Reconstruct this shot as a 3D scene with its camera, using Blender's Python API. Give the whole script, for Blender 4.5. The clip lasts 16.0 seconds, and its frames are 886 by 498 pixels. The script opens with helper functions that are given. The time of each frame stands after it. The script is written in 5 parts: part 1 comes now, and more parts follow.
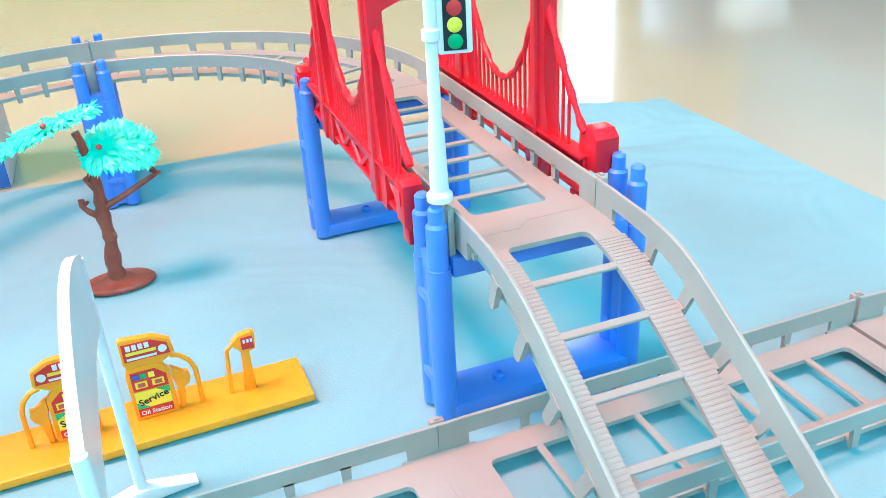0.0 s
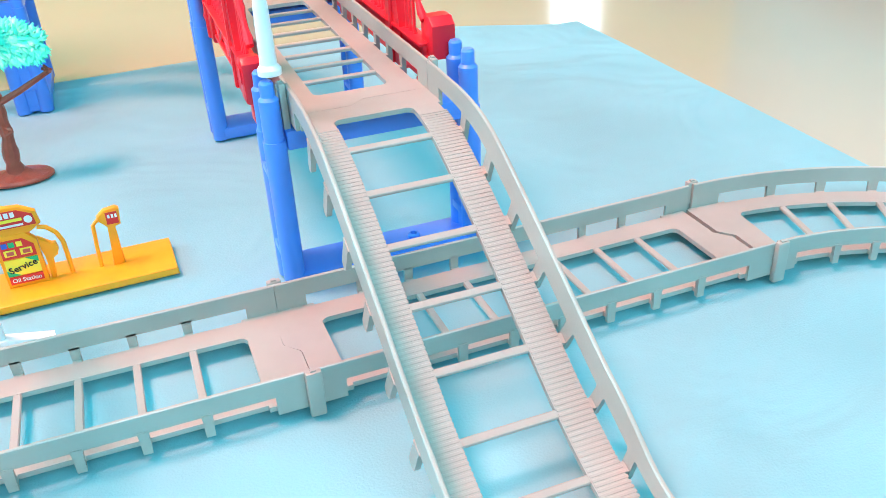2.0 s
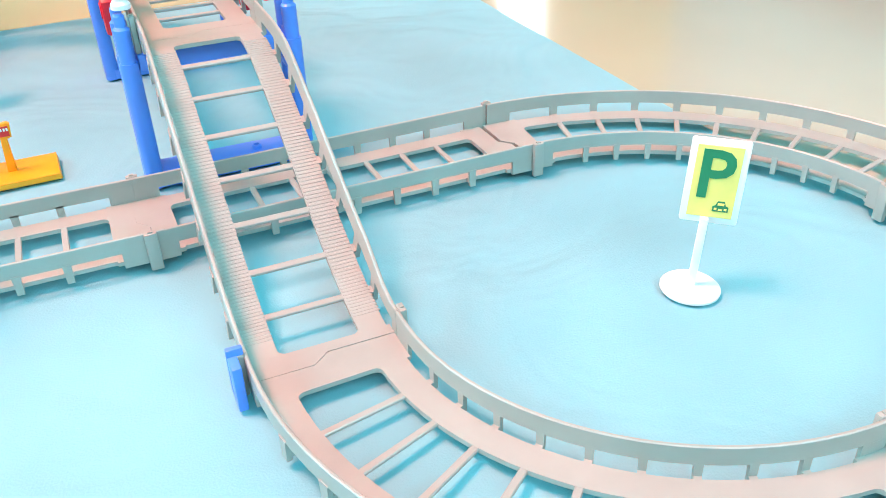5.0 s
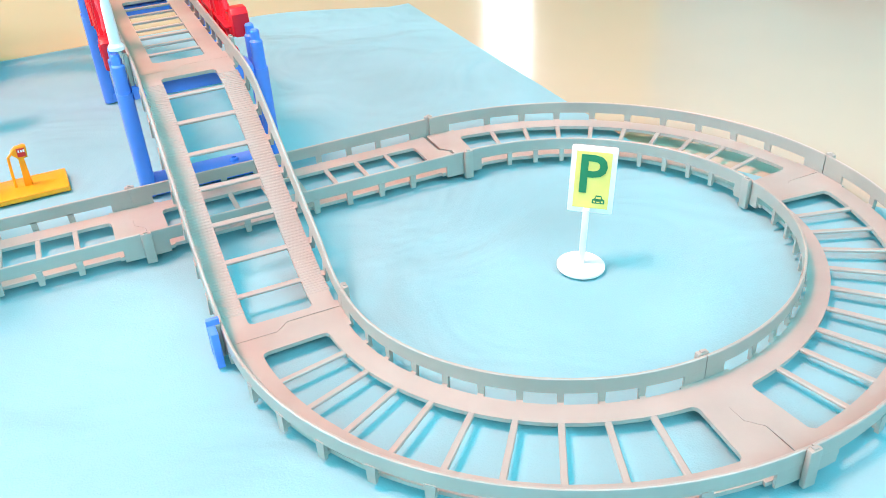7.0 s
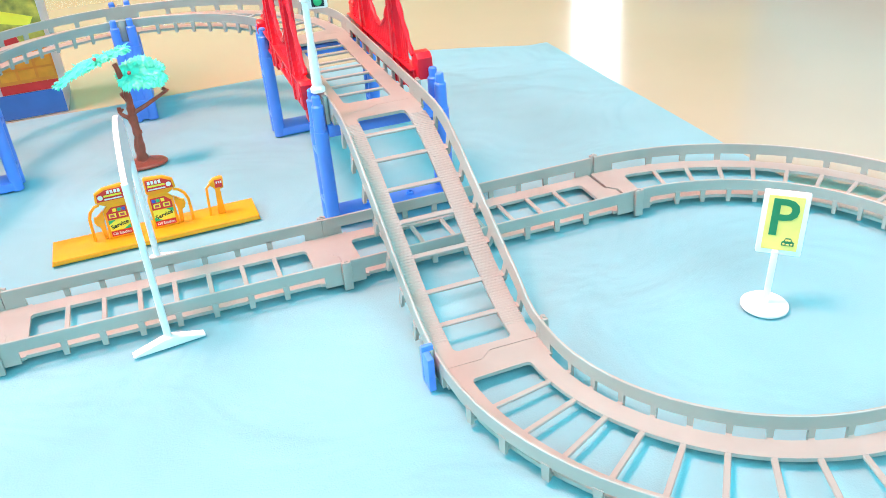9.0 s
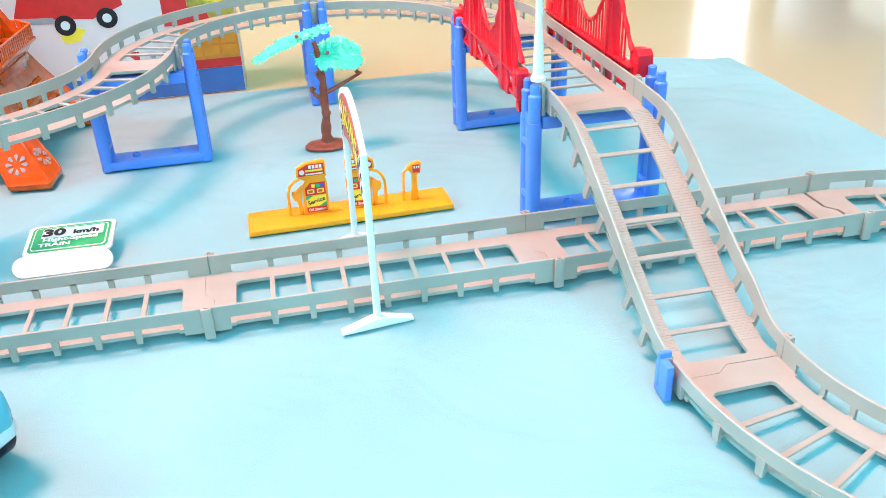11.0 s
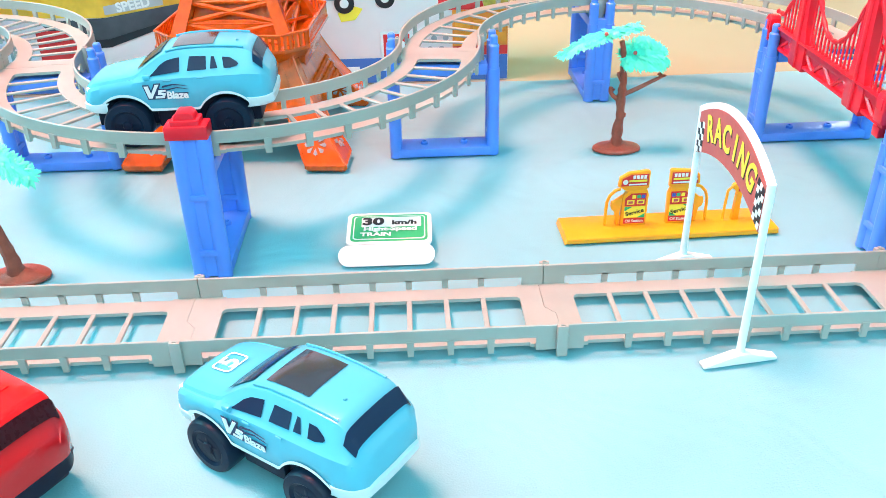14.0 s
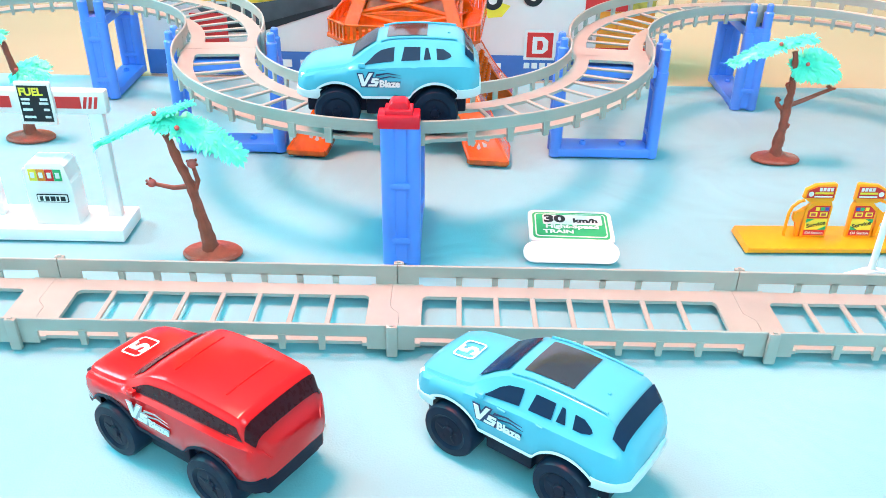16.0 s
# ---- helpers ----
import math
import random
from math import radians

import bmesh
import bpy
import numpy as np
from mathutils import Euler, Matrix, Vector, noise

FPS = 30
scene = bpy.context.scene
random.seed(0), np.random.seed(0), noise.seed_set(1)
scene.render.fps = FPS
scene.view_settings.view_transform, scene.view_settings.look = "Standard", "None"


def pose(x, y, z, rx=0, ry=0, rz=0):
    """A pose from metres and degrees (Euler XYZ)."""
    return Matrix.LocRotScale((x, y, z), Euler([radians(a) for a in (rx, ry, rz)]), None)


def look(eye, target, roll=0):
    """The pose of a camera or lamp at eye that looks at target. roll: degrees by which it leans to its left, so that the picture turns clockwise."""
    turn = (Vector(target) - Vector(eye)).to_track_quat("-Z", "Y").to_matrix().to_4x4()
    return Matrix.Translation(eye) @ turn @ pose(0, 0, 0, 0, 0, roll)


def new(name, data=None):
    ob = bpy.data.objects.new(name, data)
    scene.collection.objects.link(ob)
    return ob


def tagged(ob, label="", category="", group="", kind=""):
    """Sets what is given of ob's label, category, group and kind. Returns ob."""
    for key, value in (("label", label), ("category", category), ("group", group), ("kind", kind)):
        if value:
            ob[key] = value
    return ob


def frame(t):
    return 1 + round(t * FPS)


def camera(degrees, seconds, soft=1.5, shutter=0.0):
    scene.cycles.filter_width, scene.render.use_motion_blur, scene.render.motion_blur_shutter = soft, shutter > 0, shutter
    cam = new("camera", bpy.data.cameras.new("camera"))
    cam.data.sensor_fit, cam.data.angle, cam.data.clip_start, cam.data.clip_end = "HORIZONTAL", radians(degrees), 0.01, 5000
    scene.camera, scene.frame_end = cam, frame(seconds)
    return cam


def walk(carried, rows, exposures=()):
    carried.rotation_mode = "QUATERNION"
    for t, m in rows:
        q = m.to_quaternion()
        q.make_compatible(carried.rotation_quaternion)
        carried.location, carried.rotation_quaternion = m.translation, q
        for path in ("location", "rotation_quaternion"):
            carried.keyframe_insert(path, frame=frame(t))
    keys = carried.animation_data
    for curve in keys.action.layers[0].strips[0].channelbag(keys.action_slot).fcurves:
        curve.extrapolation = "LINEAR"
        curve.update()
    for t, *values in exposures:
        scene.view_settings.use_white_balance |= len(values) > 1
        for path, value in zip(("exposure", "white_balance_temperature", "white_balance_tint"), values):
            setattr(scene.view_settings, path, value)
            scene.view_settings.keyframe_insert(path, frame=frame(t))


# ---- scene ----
cam = camera(55.0, 16.0, soft=0.65)
PATH = [
    (0, (0.24, -0.132, 0.169), (0.84, 1.534, -0.76), -3.2),
    (0.5, (0.249, -0.142, 0.166), (0.836, 1.516, -0.787), -2.9),
    (1, (0.257, -0.154, 0.162), (0.837, 1.491, -0.816), -2.7),
    (1.5, (0.267, -0.167, 0.156), (0.846, 1.467, -0.844), -2.7),
    (2, (0.274, -0.177, 0.154), (0.863, 1.441, -0.863), -2.7),
    (2.5, (0.278, -0.192, 0.158), (0.881, 1.414, -0.87), -2.6),
    (3, (0.288, -0.209, 0.158), (0.904, 1.387, -0.879), -2.7),
    (3.5, (0.295, -0.225, 0.159), (0.92, 1.36, -0.888), -2.7),
    (4, (0.295, -0.245, 0.165), (0.93, 1.331, -0.889), -2.6),
    (4.5, (0.291, -0.256, 0.156), (0.932, 1.313, -0.906), -2.4),
    (5, (0.295, -0.27, 0.162), (0.956, 1.29, -0.9), -1.9),
    (5.2, (0.297, -0.278, 0.166), (0.965, 1.277, -0.899), -1.7),
    (7.3, (0.292, -0.337, 0.198), (0.946, 1.228, -0.863), -3.8),
    (7.5, (0.289, -0.337, 0.201), (0.931, 1.235, -0.855), -4.0),
    (8, (0.275, -0.341, 0.208), (0.885, 1.258, -0.828), -4.5),
    (8.5, (0.255, -0.336, 0.21), (0.823, 1.29, -0.806), -4.8),
    (9, (0.243, -0.331, 0.21), (0.764, 1.321, -0.79), -4.7),
    (9.2, (0.241, -0.329, 0.21), (0.734, 1.334, -0.786), -4.9),
    (11.3, (0.181, -0.294, 0.196), (0.482, 1.436, -0.761), -2.5),
    (11.5, (0.176, -0.287, 0.2), (0.439, 1.434, -0.785), -2.9),
    (12, (0.16, -0.285, 0.201), (0.374, 1.443, -0.783), -2.6),
    (12.5, (0.147, -0.281, 0.2), (0.318, 1.452, -0.783), -2.3),
    (13, (0.136, -0.278, 0.202), (0.27, 1.458, -0.782), -2.0),
    (13.5, (0.119, -0.272, 0.207), (0.217, 1.465, -0.779), -1.6),
    (14, (0.094, -0.269, 0.206), (0.161, 1.464, -0.79), -1.2),
    (14.5, (0.074, -0.264, 0.201), (0.121, 1.464, -0.805), -0.5),
    (15, (0.053, -0.264, 0.201), (0.076, 1.464, -0.806), 0.1),
    (15.5, (0.037, -0.266, 0.203), (0.04, 1.461, -0.806), 0.6),
    (16, (0.022, -0.272, 0.208), (0.011, 1.459, -0.795), 0.9),
]
walk(cam, [(t, look(eye, target, roll)) for t, eye, target, roll in PATH], [(0, -0.10, 5750, 5), (1, -0.10, 5750, 4), (2, -0.10, 6050, 7), (3, -0.08, 6250, 10), (4, -0.08, 6400, 11), (9, -0.04, 6450, 11), (16, 0.02, 6500, 12)])

# ---- light ----
world = bpy.data.worlds.new("world")
scene.world = world
world.use_nodes = True
sky = world.node_tree.nodes.new("ShaderNodeTexSky")
sky.sky_type, sky.sun_disc, sky.sun_elevation, sky.sun_rotation = "NISHITA", False, radians(50), radians(-70)
world.node_tree.links.new(sky.outputs[0], world.node_tree.nodes["Background"].inputs[0])
world.node_tree.nodes["Background"].inputs[1].default_value = 0.1


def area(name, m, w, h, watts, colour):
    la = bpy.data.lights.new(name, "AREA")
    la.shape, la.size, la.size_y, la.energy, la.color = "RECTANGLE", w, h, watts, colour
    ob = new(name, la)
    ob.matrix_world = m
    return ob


# Unseen key from nearly overhead, tinted red so that shade stays cyan.
area("key_light", look((-0.46, 0.27, 2.25), (0.1, 0.12, 0)), 0.66, 0.66, 122, (1.0, 0.28, 0.195))
# Cyan fills added from west and south; no such sources are seen.
area("west_fill_light", look((-2.34, 0.60, 1.45), (0, 0.2, 0.9)), 2.3, 1.2, 108, (0.10, 0.88, 1.0))
area("south_fill_light", look((0.55, -1.54, 1.45), (0.3, 0.1, 0.7)), 2.3, 1.2, 47, (0.30, 0.88, 1.0))

# ---- building helpers ----
UP = Vector((0, 0, 1))


def smooth(me, angle=35):
    """Smooth faces, with sharp edges where two faces meet at more than the angle."""
    bm = bmesh.new()
    bm.from_mesh(me)
    for f in bm.faces:
        f.smooth = True
    for e in bm.edges:
        e.smooth = not (len(e.link_faces) == 2 and e.calc_face_angle(0) > radians(angle))
    bm.to_mesh(me)
    bm.free()


def to_mesh(name, bm, material, angle=35):
    bmesh.ops.recalc_face_normals(bm, faces=bm.faces)
    me = bpy.data.meshes.new(name)
    bm.to_mesh(me)
    bm.free()
    smooth(me, angle)
    me.materials.append(material)
    return me


def part(name, bm, material, parent=None, label="", m=None):
    """One mesh object from a bmesh (or a ready mesh), under a thing or a part."""
    me = bm if isinstance(bm, bpy.types.Mesh) else to_mesh(name, bm, material)
    ob = new(name, me)
    ob.parent = parent
    if m is not None:
        ob.matrix_basis = m
    return tagged(ob, label)


def thing(name, label, category, m=None, group="", kind=""):
    ob = new(name)
    ob.empty_display_size = 0.01
    if m is not None:
        ob.matrix_basis = m
    return tagged(ob, label, category, group, kind)


def box(bm, x0, y0, z0, x1, y1, z1, bevel=0.0, m=None, seg=2):
    r = bmesh.ops.create_cube(bm, size=1)
    vs = r["verts"]
    c, s = Vector(((x0 + x1) / 2, (y0 + y1) / 2, (z0 + z1) / 2)), (abs(x1 - x0), abs(y1 - y0), abs(z1 - z0))
    bmesh.ops.scale(bm, vec=s, verts=vs)
    bmesh.ops.translate(bm, vec=c, verts=vs)
    if bevel:
        es = list({e for v in vs for e in v.link_edges})
        r = bmesh.ops.bevel(bm, geom=es, offset=bevel, segments=seg, affect="EDGES", profile=0.5)
        vs = r["verts"]
    if m is not None:
        bmesh.ops.transform(bm, matrix=m, verts=vs)
    return vs


def ring(bm, c, a, b, r, n):
    return [bm.verts.new(c + a * (r * math.cos(2 * math.pi * i / n)) + b * (r * math.sin(2 * math.pi * i / n))) for i in range(n)]


def bridge_rings(bm, r0, r1):
    n = len(r0)
    for i in range(n):
        bm.faces.new((r0[i], r0[(i + 1) % n], r1[(i + 1) % n], r1[i]))


def tube(bm, pts, radii, n=12, cap=True):
    """A round bar along points, with a radius at each."""
    pts = [Vector(p) for p in pts]
    radii = [radii] * len(pts) if isinstance(radii, (int, float)) else radii
    rings, a = [], None
    for i, p in enumerate(pts):
        d = (pts[min(i + 1, len(pts) - 1)] - pts[max(i - 1, 0)]).normalized()
        if a is None:
            a = d.orthogonal().normalized()
        a = (a - d * a.dot(d)).normalized()
        rings.append(ring(bm, p, a, d.cross(a), radii[i], n))
    for r0, r1 in zip(rings, rings[1:]):
        bridge_rings(bm, r0, r1)
    if cap:
        bm.faces.new(rings[0][::-1])
        bm.faces.new(rings[-1])


def lathe(bm, profile, n=24, m=None):
    """A turned shape from (radius, height) pairs, round z."""
    rings = []
    for r, z in profile:
        if r < 1e-6:
            rings.append([bm.verts.new((0, 0, z))])
        else:
            rings.append(ring(bm, Vector((0, 0, z)), Vector((1, 0, 0)), Vector((0, 1, 0)), r, n))
    for r0, r1 in zip(rings, rings[1:]):
        if len(r0) == 1 and len(r1) > 1:
            for i in range(n):
                bm.faces.new((r0[0], r1[i], r1[(i + 1) % n]))
        elif len(r1) == 1 and len(r0) > 1:
            for i in range(n):
                bm.faces.new((r0[i], r0[(i + 1) % n], r1[0]))
        elif len(r0) > 1:
            bridge_rings(bm, r0, r1)
    if m is not None:
        bmesh.ops.transform(bm, matrix=m, verts=[v for r in rings for v in r])


def prism(bm, pts, depth, m=None, bevel=0.0):
    """A flat outline in x and z, as thick as depth along y, centred on y = 0."""
    a = [bm.verts.new((x, -depth / 2, z)) for x, z in pts]
    b = [bm.verts.new((x, depth / 2, z)) for x, z in pts]
    n = len(pts)
    fs = [bm.faces.new(a), bm.faces.new(b[::-1])]
    for i in range(n):
        fs.append(bm.faces.new((a[i], b[i], b[(i + 1) % n], a[(i + 1) % n])))
    vs = a + b
    if bevel:
        es = [e for e in {e for f in fs[:2] for e in f.edges}]
        r = bmesh.ops.bevel(bm, geom=es, offset=bevel, segments=2, affect="EDGES", profile=0.5)
        vs = list({v for v in r["verts"]} | {v for v in vs if v.is_valid})
    if m is not None:
        bmesh.ops.transform(bm, matrix=m, verts=vs)


def rounded(x0, z0, x1, z1, r, n=5):
    """The outline of a rectangle with round corners."""
    out = []
    for cx, cz, a0 in ((x1 - r, z1 - r, 0), (x0 + r, z1 - r, 90), (x0 + r, z0 + r, 180), (x1 - r, z0 + r, 270)):
        for i in range(n):
            a = radians(a0 + 90 * i / (n - 1))
            out.append((cx + r * math.cos(a), cz + r * math.sin(a)))
    return out


def words(name, text, size, material, parent, m, bold=0.0, depth=0.0002, label="", align="CENTER"):
    """Lettering in the built-in font, lying in x and y before m."""
    cu = bpy.data.curves.new(name, "FONT")
    cu.body, cu.size, cu.extrude, cu.offset = text, size, depth, bold
    cu.align_x, cu.align_y, cu.resolution_u = align, "CENTER", 3
    tmp = bpy.data.objects.new(name, cu)
    scene.collection.objects.link(tmp)
    me = bpy.data.meshes.new_from_object(tmp.evaluated_get(bpy.context.evaluated_depsgraph_get()))
    bpy.data.objects.remove(tmp)
    me.materials.clear()
    me.materials.append(material)
    ob = new(name, me)
    ob.parent, ob.matrix_basis = parent, m
    return tagged(ob, label)


# ---- materials ----
def material(name, colour, rough=0.4, metal=0.0, vary=0.08, scale=60.0, bump=0.05, fine=900.0, clear=0.0, spec=0.5, through_light=0.0, stain=None, stain_scale=9.0, island=0.0, coat=0.0, fold=0.0):
    """A surface with a fine grain and broad uneven patches."""
    m = bpy.data.materials.new(name)
    m.use_nodes = True
    nt = m.node_tree
    N, L = nt.nodes, nt.links
    b = N["Principled BSDF"]
    co = N.new("ShaderNodeTexCoord")
    n1, n2 = N.new("ShaderNodeTexNoise"), N.new("ShaderNodeTexNoise")
    n1.inputs["Scale"].default_value, n1.inputs["Detail"].default_value = scale, 4
    n2.inputs["Scale"].default_value, n2.inputs["Detail"].default_value = fine, 3
    for n in (n1, n2):
        L.new(co.outputs["Object"], n.inputs["Vector"])
    mix = N.new("ShaderNodeMix")
    mix.data_type = "RGBA"
    lo = [c * (1 - vary) for c in colour] if stain is None else stain
    hi = [min(1, c * (1 + vary)) for c in colour]
    mix.inputs["A"].default_value, mix.inputs["B"].default_value = (*lo, 1), (*hi, 1)
    ramp = N.new("ShaderNodeMapRange")
    ramp.inputs["From Min"].default_value, ramp.inputs["From Max"].default_value = 0.3, 0.7
    L.new(n1.outputs["Fac"], ramp.inputs["Value"])
    L.new(ramp.outputs["Result"], mix.inputs["Factor"])
    L.new(mix.outputs["Result"], b.inputs["Base Color"])
    r = N.new("ShaderNodeMapRange")
    r.inputs["From Min"].default_value, r.inputs["From Max"].default_value = 0.3, 0.7
    r.inputs["To Min"].default_value, r.inputs["To Max"].default_value = rough * 0.92, min(1, rough * 1.08)
    L.new(n2.outputs["Fac"], r.inputs["Value"])
    L.new(r.outputs["Result"], b.inputs["Roughness"])
    b.inputs["Metallic"].default_value = metal
    b.inputs["Specular IOR Level"].default_value = spec
    b.inputs["Coat Weight"].default_value = coat
    b.inputs["Coat Roughness"].default_value = 0.12
    if clear:
        b.inputs["Transmission Weight"].default_value = clear
        b.inputs["IOR"].default_value = 1.3
    if through_light:
        b.inputs["Subsurface Weight"].default_value = through_light
        b.inputs["Subsurface Radius"].default_value = (0.003, 0.003, 0.003)
    if bump:
        bp = N.new("ShaderNodeBump")
        bp.inputs["Strength"].default_value, bp.inputs["Distance"].default_value = bump, 0.0006
        L.new(n2.outputs["Fac"], bp.inputs["Height"])
        L.new(bp.outputs["Normal"], b.inputs["Normal"])
        if fold:
            n3, b3 = N.new("ShaderNodeTexNoise"), N.new("ShaderNodeBump")
            n3.inputs["Scale"].default_value, n3.inputs["Detail"].default_value, n3.inputs["Distortion"].default_value = 11.0, 2.5, 1.2
            b3.inputs["Strength"].default_value, b3.inputs["Distance"].default_value = fold, 0.012
            L.new(co.outputs["Object"], n3.inputs["Vector"])
            L.new(n3.outputs["Fac"], b3.inputs["Height"])
            L.new(b3.outputs["Normal"], bp.inputs["Normal"])
    return m


def glow(name, colour, strength):
    m = bpy.data.materials.new(name)
    m.use_nodes = True
    b = m.node_tree.nodes["Principled BSDF"]
    b.inputs["Base Color"].default_value = (*colour, 1)
    b.inputs["Emission Color"].default_value = (*colour, 1)
    b.inputs["Emission Strength"].default_value = strength
    return m


M_TRACK = material("silver grey plastic", (0.395, 0.392, 0.360), 0.38, 0.10, 0.07, 45, 0.05, 1500)
M_BLUE = material("blue plastic", (0.10, 0.27, 0.85), 0.32, 0, 0.06, 50, 0.012, 900, spec=0.5, through_light=0.1)
M_RED = material("red plastic", (0.88, 0.012, 0.03), 0.30, 0, 0.05, 60, 0.004, 900)
M_WHITE = material("white plastic", (0.86, 0.81, 0.81), 0.35, 0, 0.03, 60, 0.03, 900)
M_YELLOW = material("orange yellow plastic", (0.98, 0.36, 0.010), 0.35, 0, 0.06, 60, 0.04, 900, through_light=0.1)
M_BROWN = material("brown plastic", (0.34, 0.068, 0.04), 0.38, 0, 0.22, 220, 0.35, 1100)
M_LEAF = material("turquoise plastic", (0.07, 0.80, 0.58), 0.42, 0, 0.10, 160, 0.05, 900, through_light=0.35)
M_TOWER = material("orange amber plastic", (0.82, 0.110, 0.004), 0.14, 0.0, 0.22, 160, 0.5, 420, clear=0.12, coat=0.8)
M_CAR = material("glossy light blue paint", (0.085, 0.46, 0.62), 0.24, 0, 0.03, 40, 0.0, 600, spec=0.25, coat=0.35)
M_CARRED = material("glossy red metallic paint", (0.70, 0.008, 0.012), 0.22, 0.0, 0.03, 40, 0.0, 600, spec=0.2, coat=0.6)
M_GLASS = material("smoked navy window", (0.010, 0.030, 0.070), 0.14, 0, 0.10, 60, 0.0, 600, spec=0.2)
M_GLASSRED = material("smoked maroon window", (0.035, 0.004, 0.008), 0.28, 0, 0.10, 60, 0.0, 600, spec=0.25)
M_ROOF = material("dark glass panel", (0.030, 0.034, 0.055), 0.12, 0, 0.15, 80, 0.0, 600, coat=1.0)
M_TYRE = material("black rubber", (0.008, 0.018, 0.038), 0.38, 0, 0.15, 120, 0.03, 900, spec=0.14)
M_CHASSIS = material("dark navy plastic", (0.006, 0.011, 0.028), 0.45, 0, 0.2, 120, 0.05, 900, spec=0.18)
M_SILVER = material("pale silver trim", (0.66, 0.72, 0.76), 0.30, 0.0, 0.03, 40, 0.0, 900)
M_NAVY = material("navy print", (0.012, 0.03, 0.10), 0.45, 0, 0.1, 120, 0.0)
M_INK = material("black print", (0.012, 0.014, 0.02), 0.5, 0, 0.1, 120, 0.0)
M_PRED = material("red print", (0.70, 0.03, 0.03), 0.45, 0, 0.08, 120, 0.0)
M_PDRED = material("dull red print", (0.56, 0.10, 0.085), 0.45, 0, 0.08, 120, 0.0)
M_PYEL = material("yellow print", (0.95, 0.74, 0.06), 0.45, 0, 0.06, 120, 0.0)
M_PPALE = material("pale yellow print", (0.93, 0.72, 0.20), 0.45, 0, 0.06, 120, 0.0)
M_PGREEN = material("dark green print", (0.02, 0.22, 0.10), 0.45, 0, 0.08, 120, 0.0)
M_PGREEN2 = material("green print", (0.02, 0.42, 0.16), 0.45, 0, 0.08, 120, 0.0)
M_PWHITE = material("white print", (0.80, 0.80, 0.80), 0.45, 0, 0.03, 120, 0.0)
M_PBLUE = material("blue print", (0.03, 0.10, 0.48), 0.45, 0, 0.08, 120, 0.0)
M_PORANGE = material("orange print", (0.85, 0.28, 0.03), 0.45, 0, 0.10, 120, 0.0)
M_PGREY = material("grey print", (0.35, 0.36, 0.40), 0.45, 0, 0.20, 60, 0.0)

# ---- the room: floor, walls, ceiling ----
M_FLOOR = material("polished beige tile", (0.51, 0.505, 0.395), 0.13, 0, 0.06, 3.0, 0.02, 60, spec=1.0, coat=1.0)
M_FLOOR.node_tree.nodes["Principled BSDF"].inputs["Coat Roughness"].default_value = 0.07
# South, west and east walls, all unseen, are tinted cyan to bounce fill light.
M_WALL = material("blue-grey bounce wall", (0.20, 0.50, 0.57), 0.7, 0, 0.04, 2.0, 0.1, 300)
# The north wall is unseen, coloured tan to warm its reflection in the tiles.
M_TAN = material("tan wall paint", (0.82, 0.52, 0.17), 0.6, 0, 0.04, 2.0, 0.1, 300)
# The unseen ceiling is tinted as well, an overhead reflector for cyan fill.
M_CEIL = material("pale blue bounce ceiling", (0.38, 0.67, 0.72), 0.8, 0, 0.02, 2.0, 0.05, 300)
M_DAY = glow("bright daylight pane", (0.95, 0.98, 1.0), 9.0)
# Weak glow for the panes of the two added fill windows.
M_FILL = glow("soft fill pane", (0.60, 0.90, 1.0), 1.6)
M_FRAME = material("white painted wood", (0.78, 0.78, 0.77), 0.4, 0, 0.04, 8.0, 0.05, 300)

bm = bmesh.new()
box(bm, -2.4, -1.6, -0.103, 3.4, 3.6, -0.003)
floor = tagged(part("floor", bm, M_FLOOR), "polished beige tiled floor with soft reflections", "floor", kind="structure")


def wall(name, x0, y0, x1, y1, holes=(), paint=M_WALL, label="unseen room wall tinted blue-grey to bounce cyan fill"):
    """A wall 0.12 m thick over the given plan, with openings (from, to, sill, head) along its length."""
    bm = bmesh.new()
    along_x = abs(x1 - x0) > abs(y1 - y0)
    a0, a1 = (x0, x1) if along_x else (y0, y1)
    cuts = sorted(holes)
    def put(a, b, z0, z1):
        if b - a > 1e-4 and z1 - z0 > 1e-4:
            box(bm, *((a, y0, z0, b, y1, z1) if along_x else (x0, a, z0, x1, b, z1)))
    at = a0
    for h0, h1, sill, head in cuts:
        put(at, h0, -0.003, 2.6)
        put(h0, h1, -0.003, sill)
        put(h0, h1, head, 2.6)
        at = h1
    put(at, a1, -0.003, 2.6)
    return tagged(part(name, bm, paint), label, "wall", kind="structure")


wall("wall_north", -2.4, 3.6, 3.4, 3.72, [(2.28, 2.58, 0.0, 2.1)], M_TAN, "unseen room wall with a tall window, tan to warm floor reflections")
wall("wall_south", -2.4, -1.72, 3.4, -1.6, [(-0.65, 1.75, 0.8, 2.1)])
wall("wall_west", -2.52, -1.72, -2.4, 3.72, [(-0.60, 1.80, 0.8, 2.1)])
wall("wall_east", 3.4, -1.72, 3.52, 3.72)
bm = bmesh.new()
box(bm, -2.52, -1.72, 2.6, 3.52, 3.72, 2.7)
tagged(part("ceiling", bm, M_CEIL), "unseen ceiling tinted pale blue to bounce cyan fill", "ceiling", kind="structure")


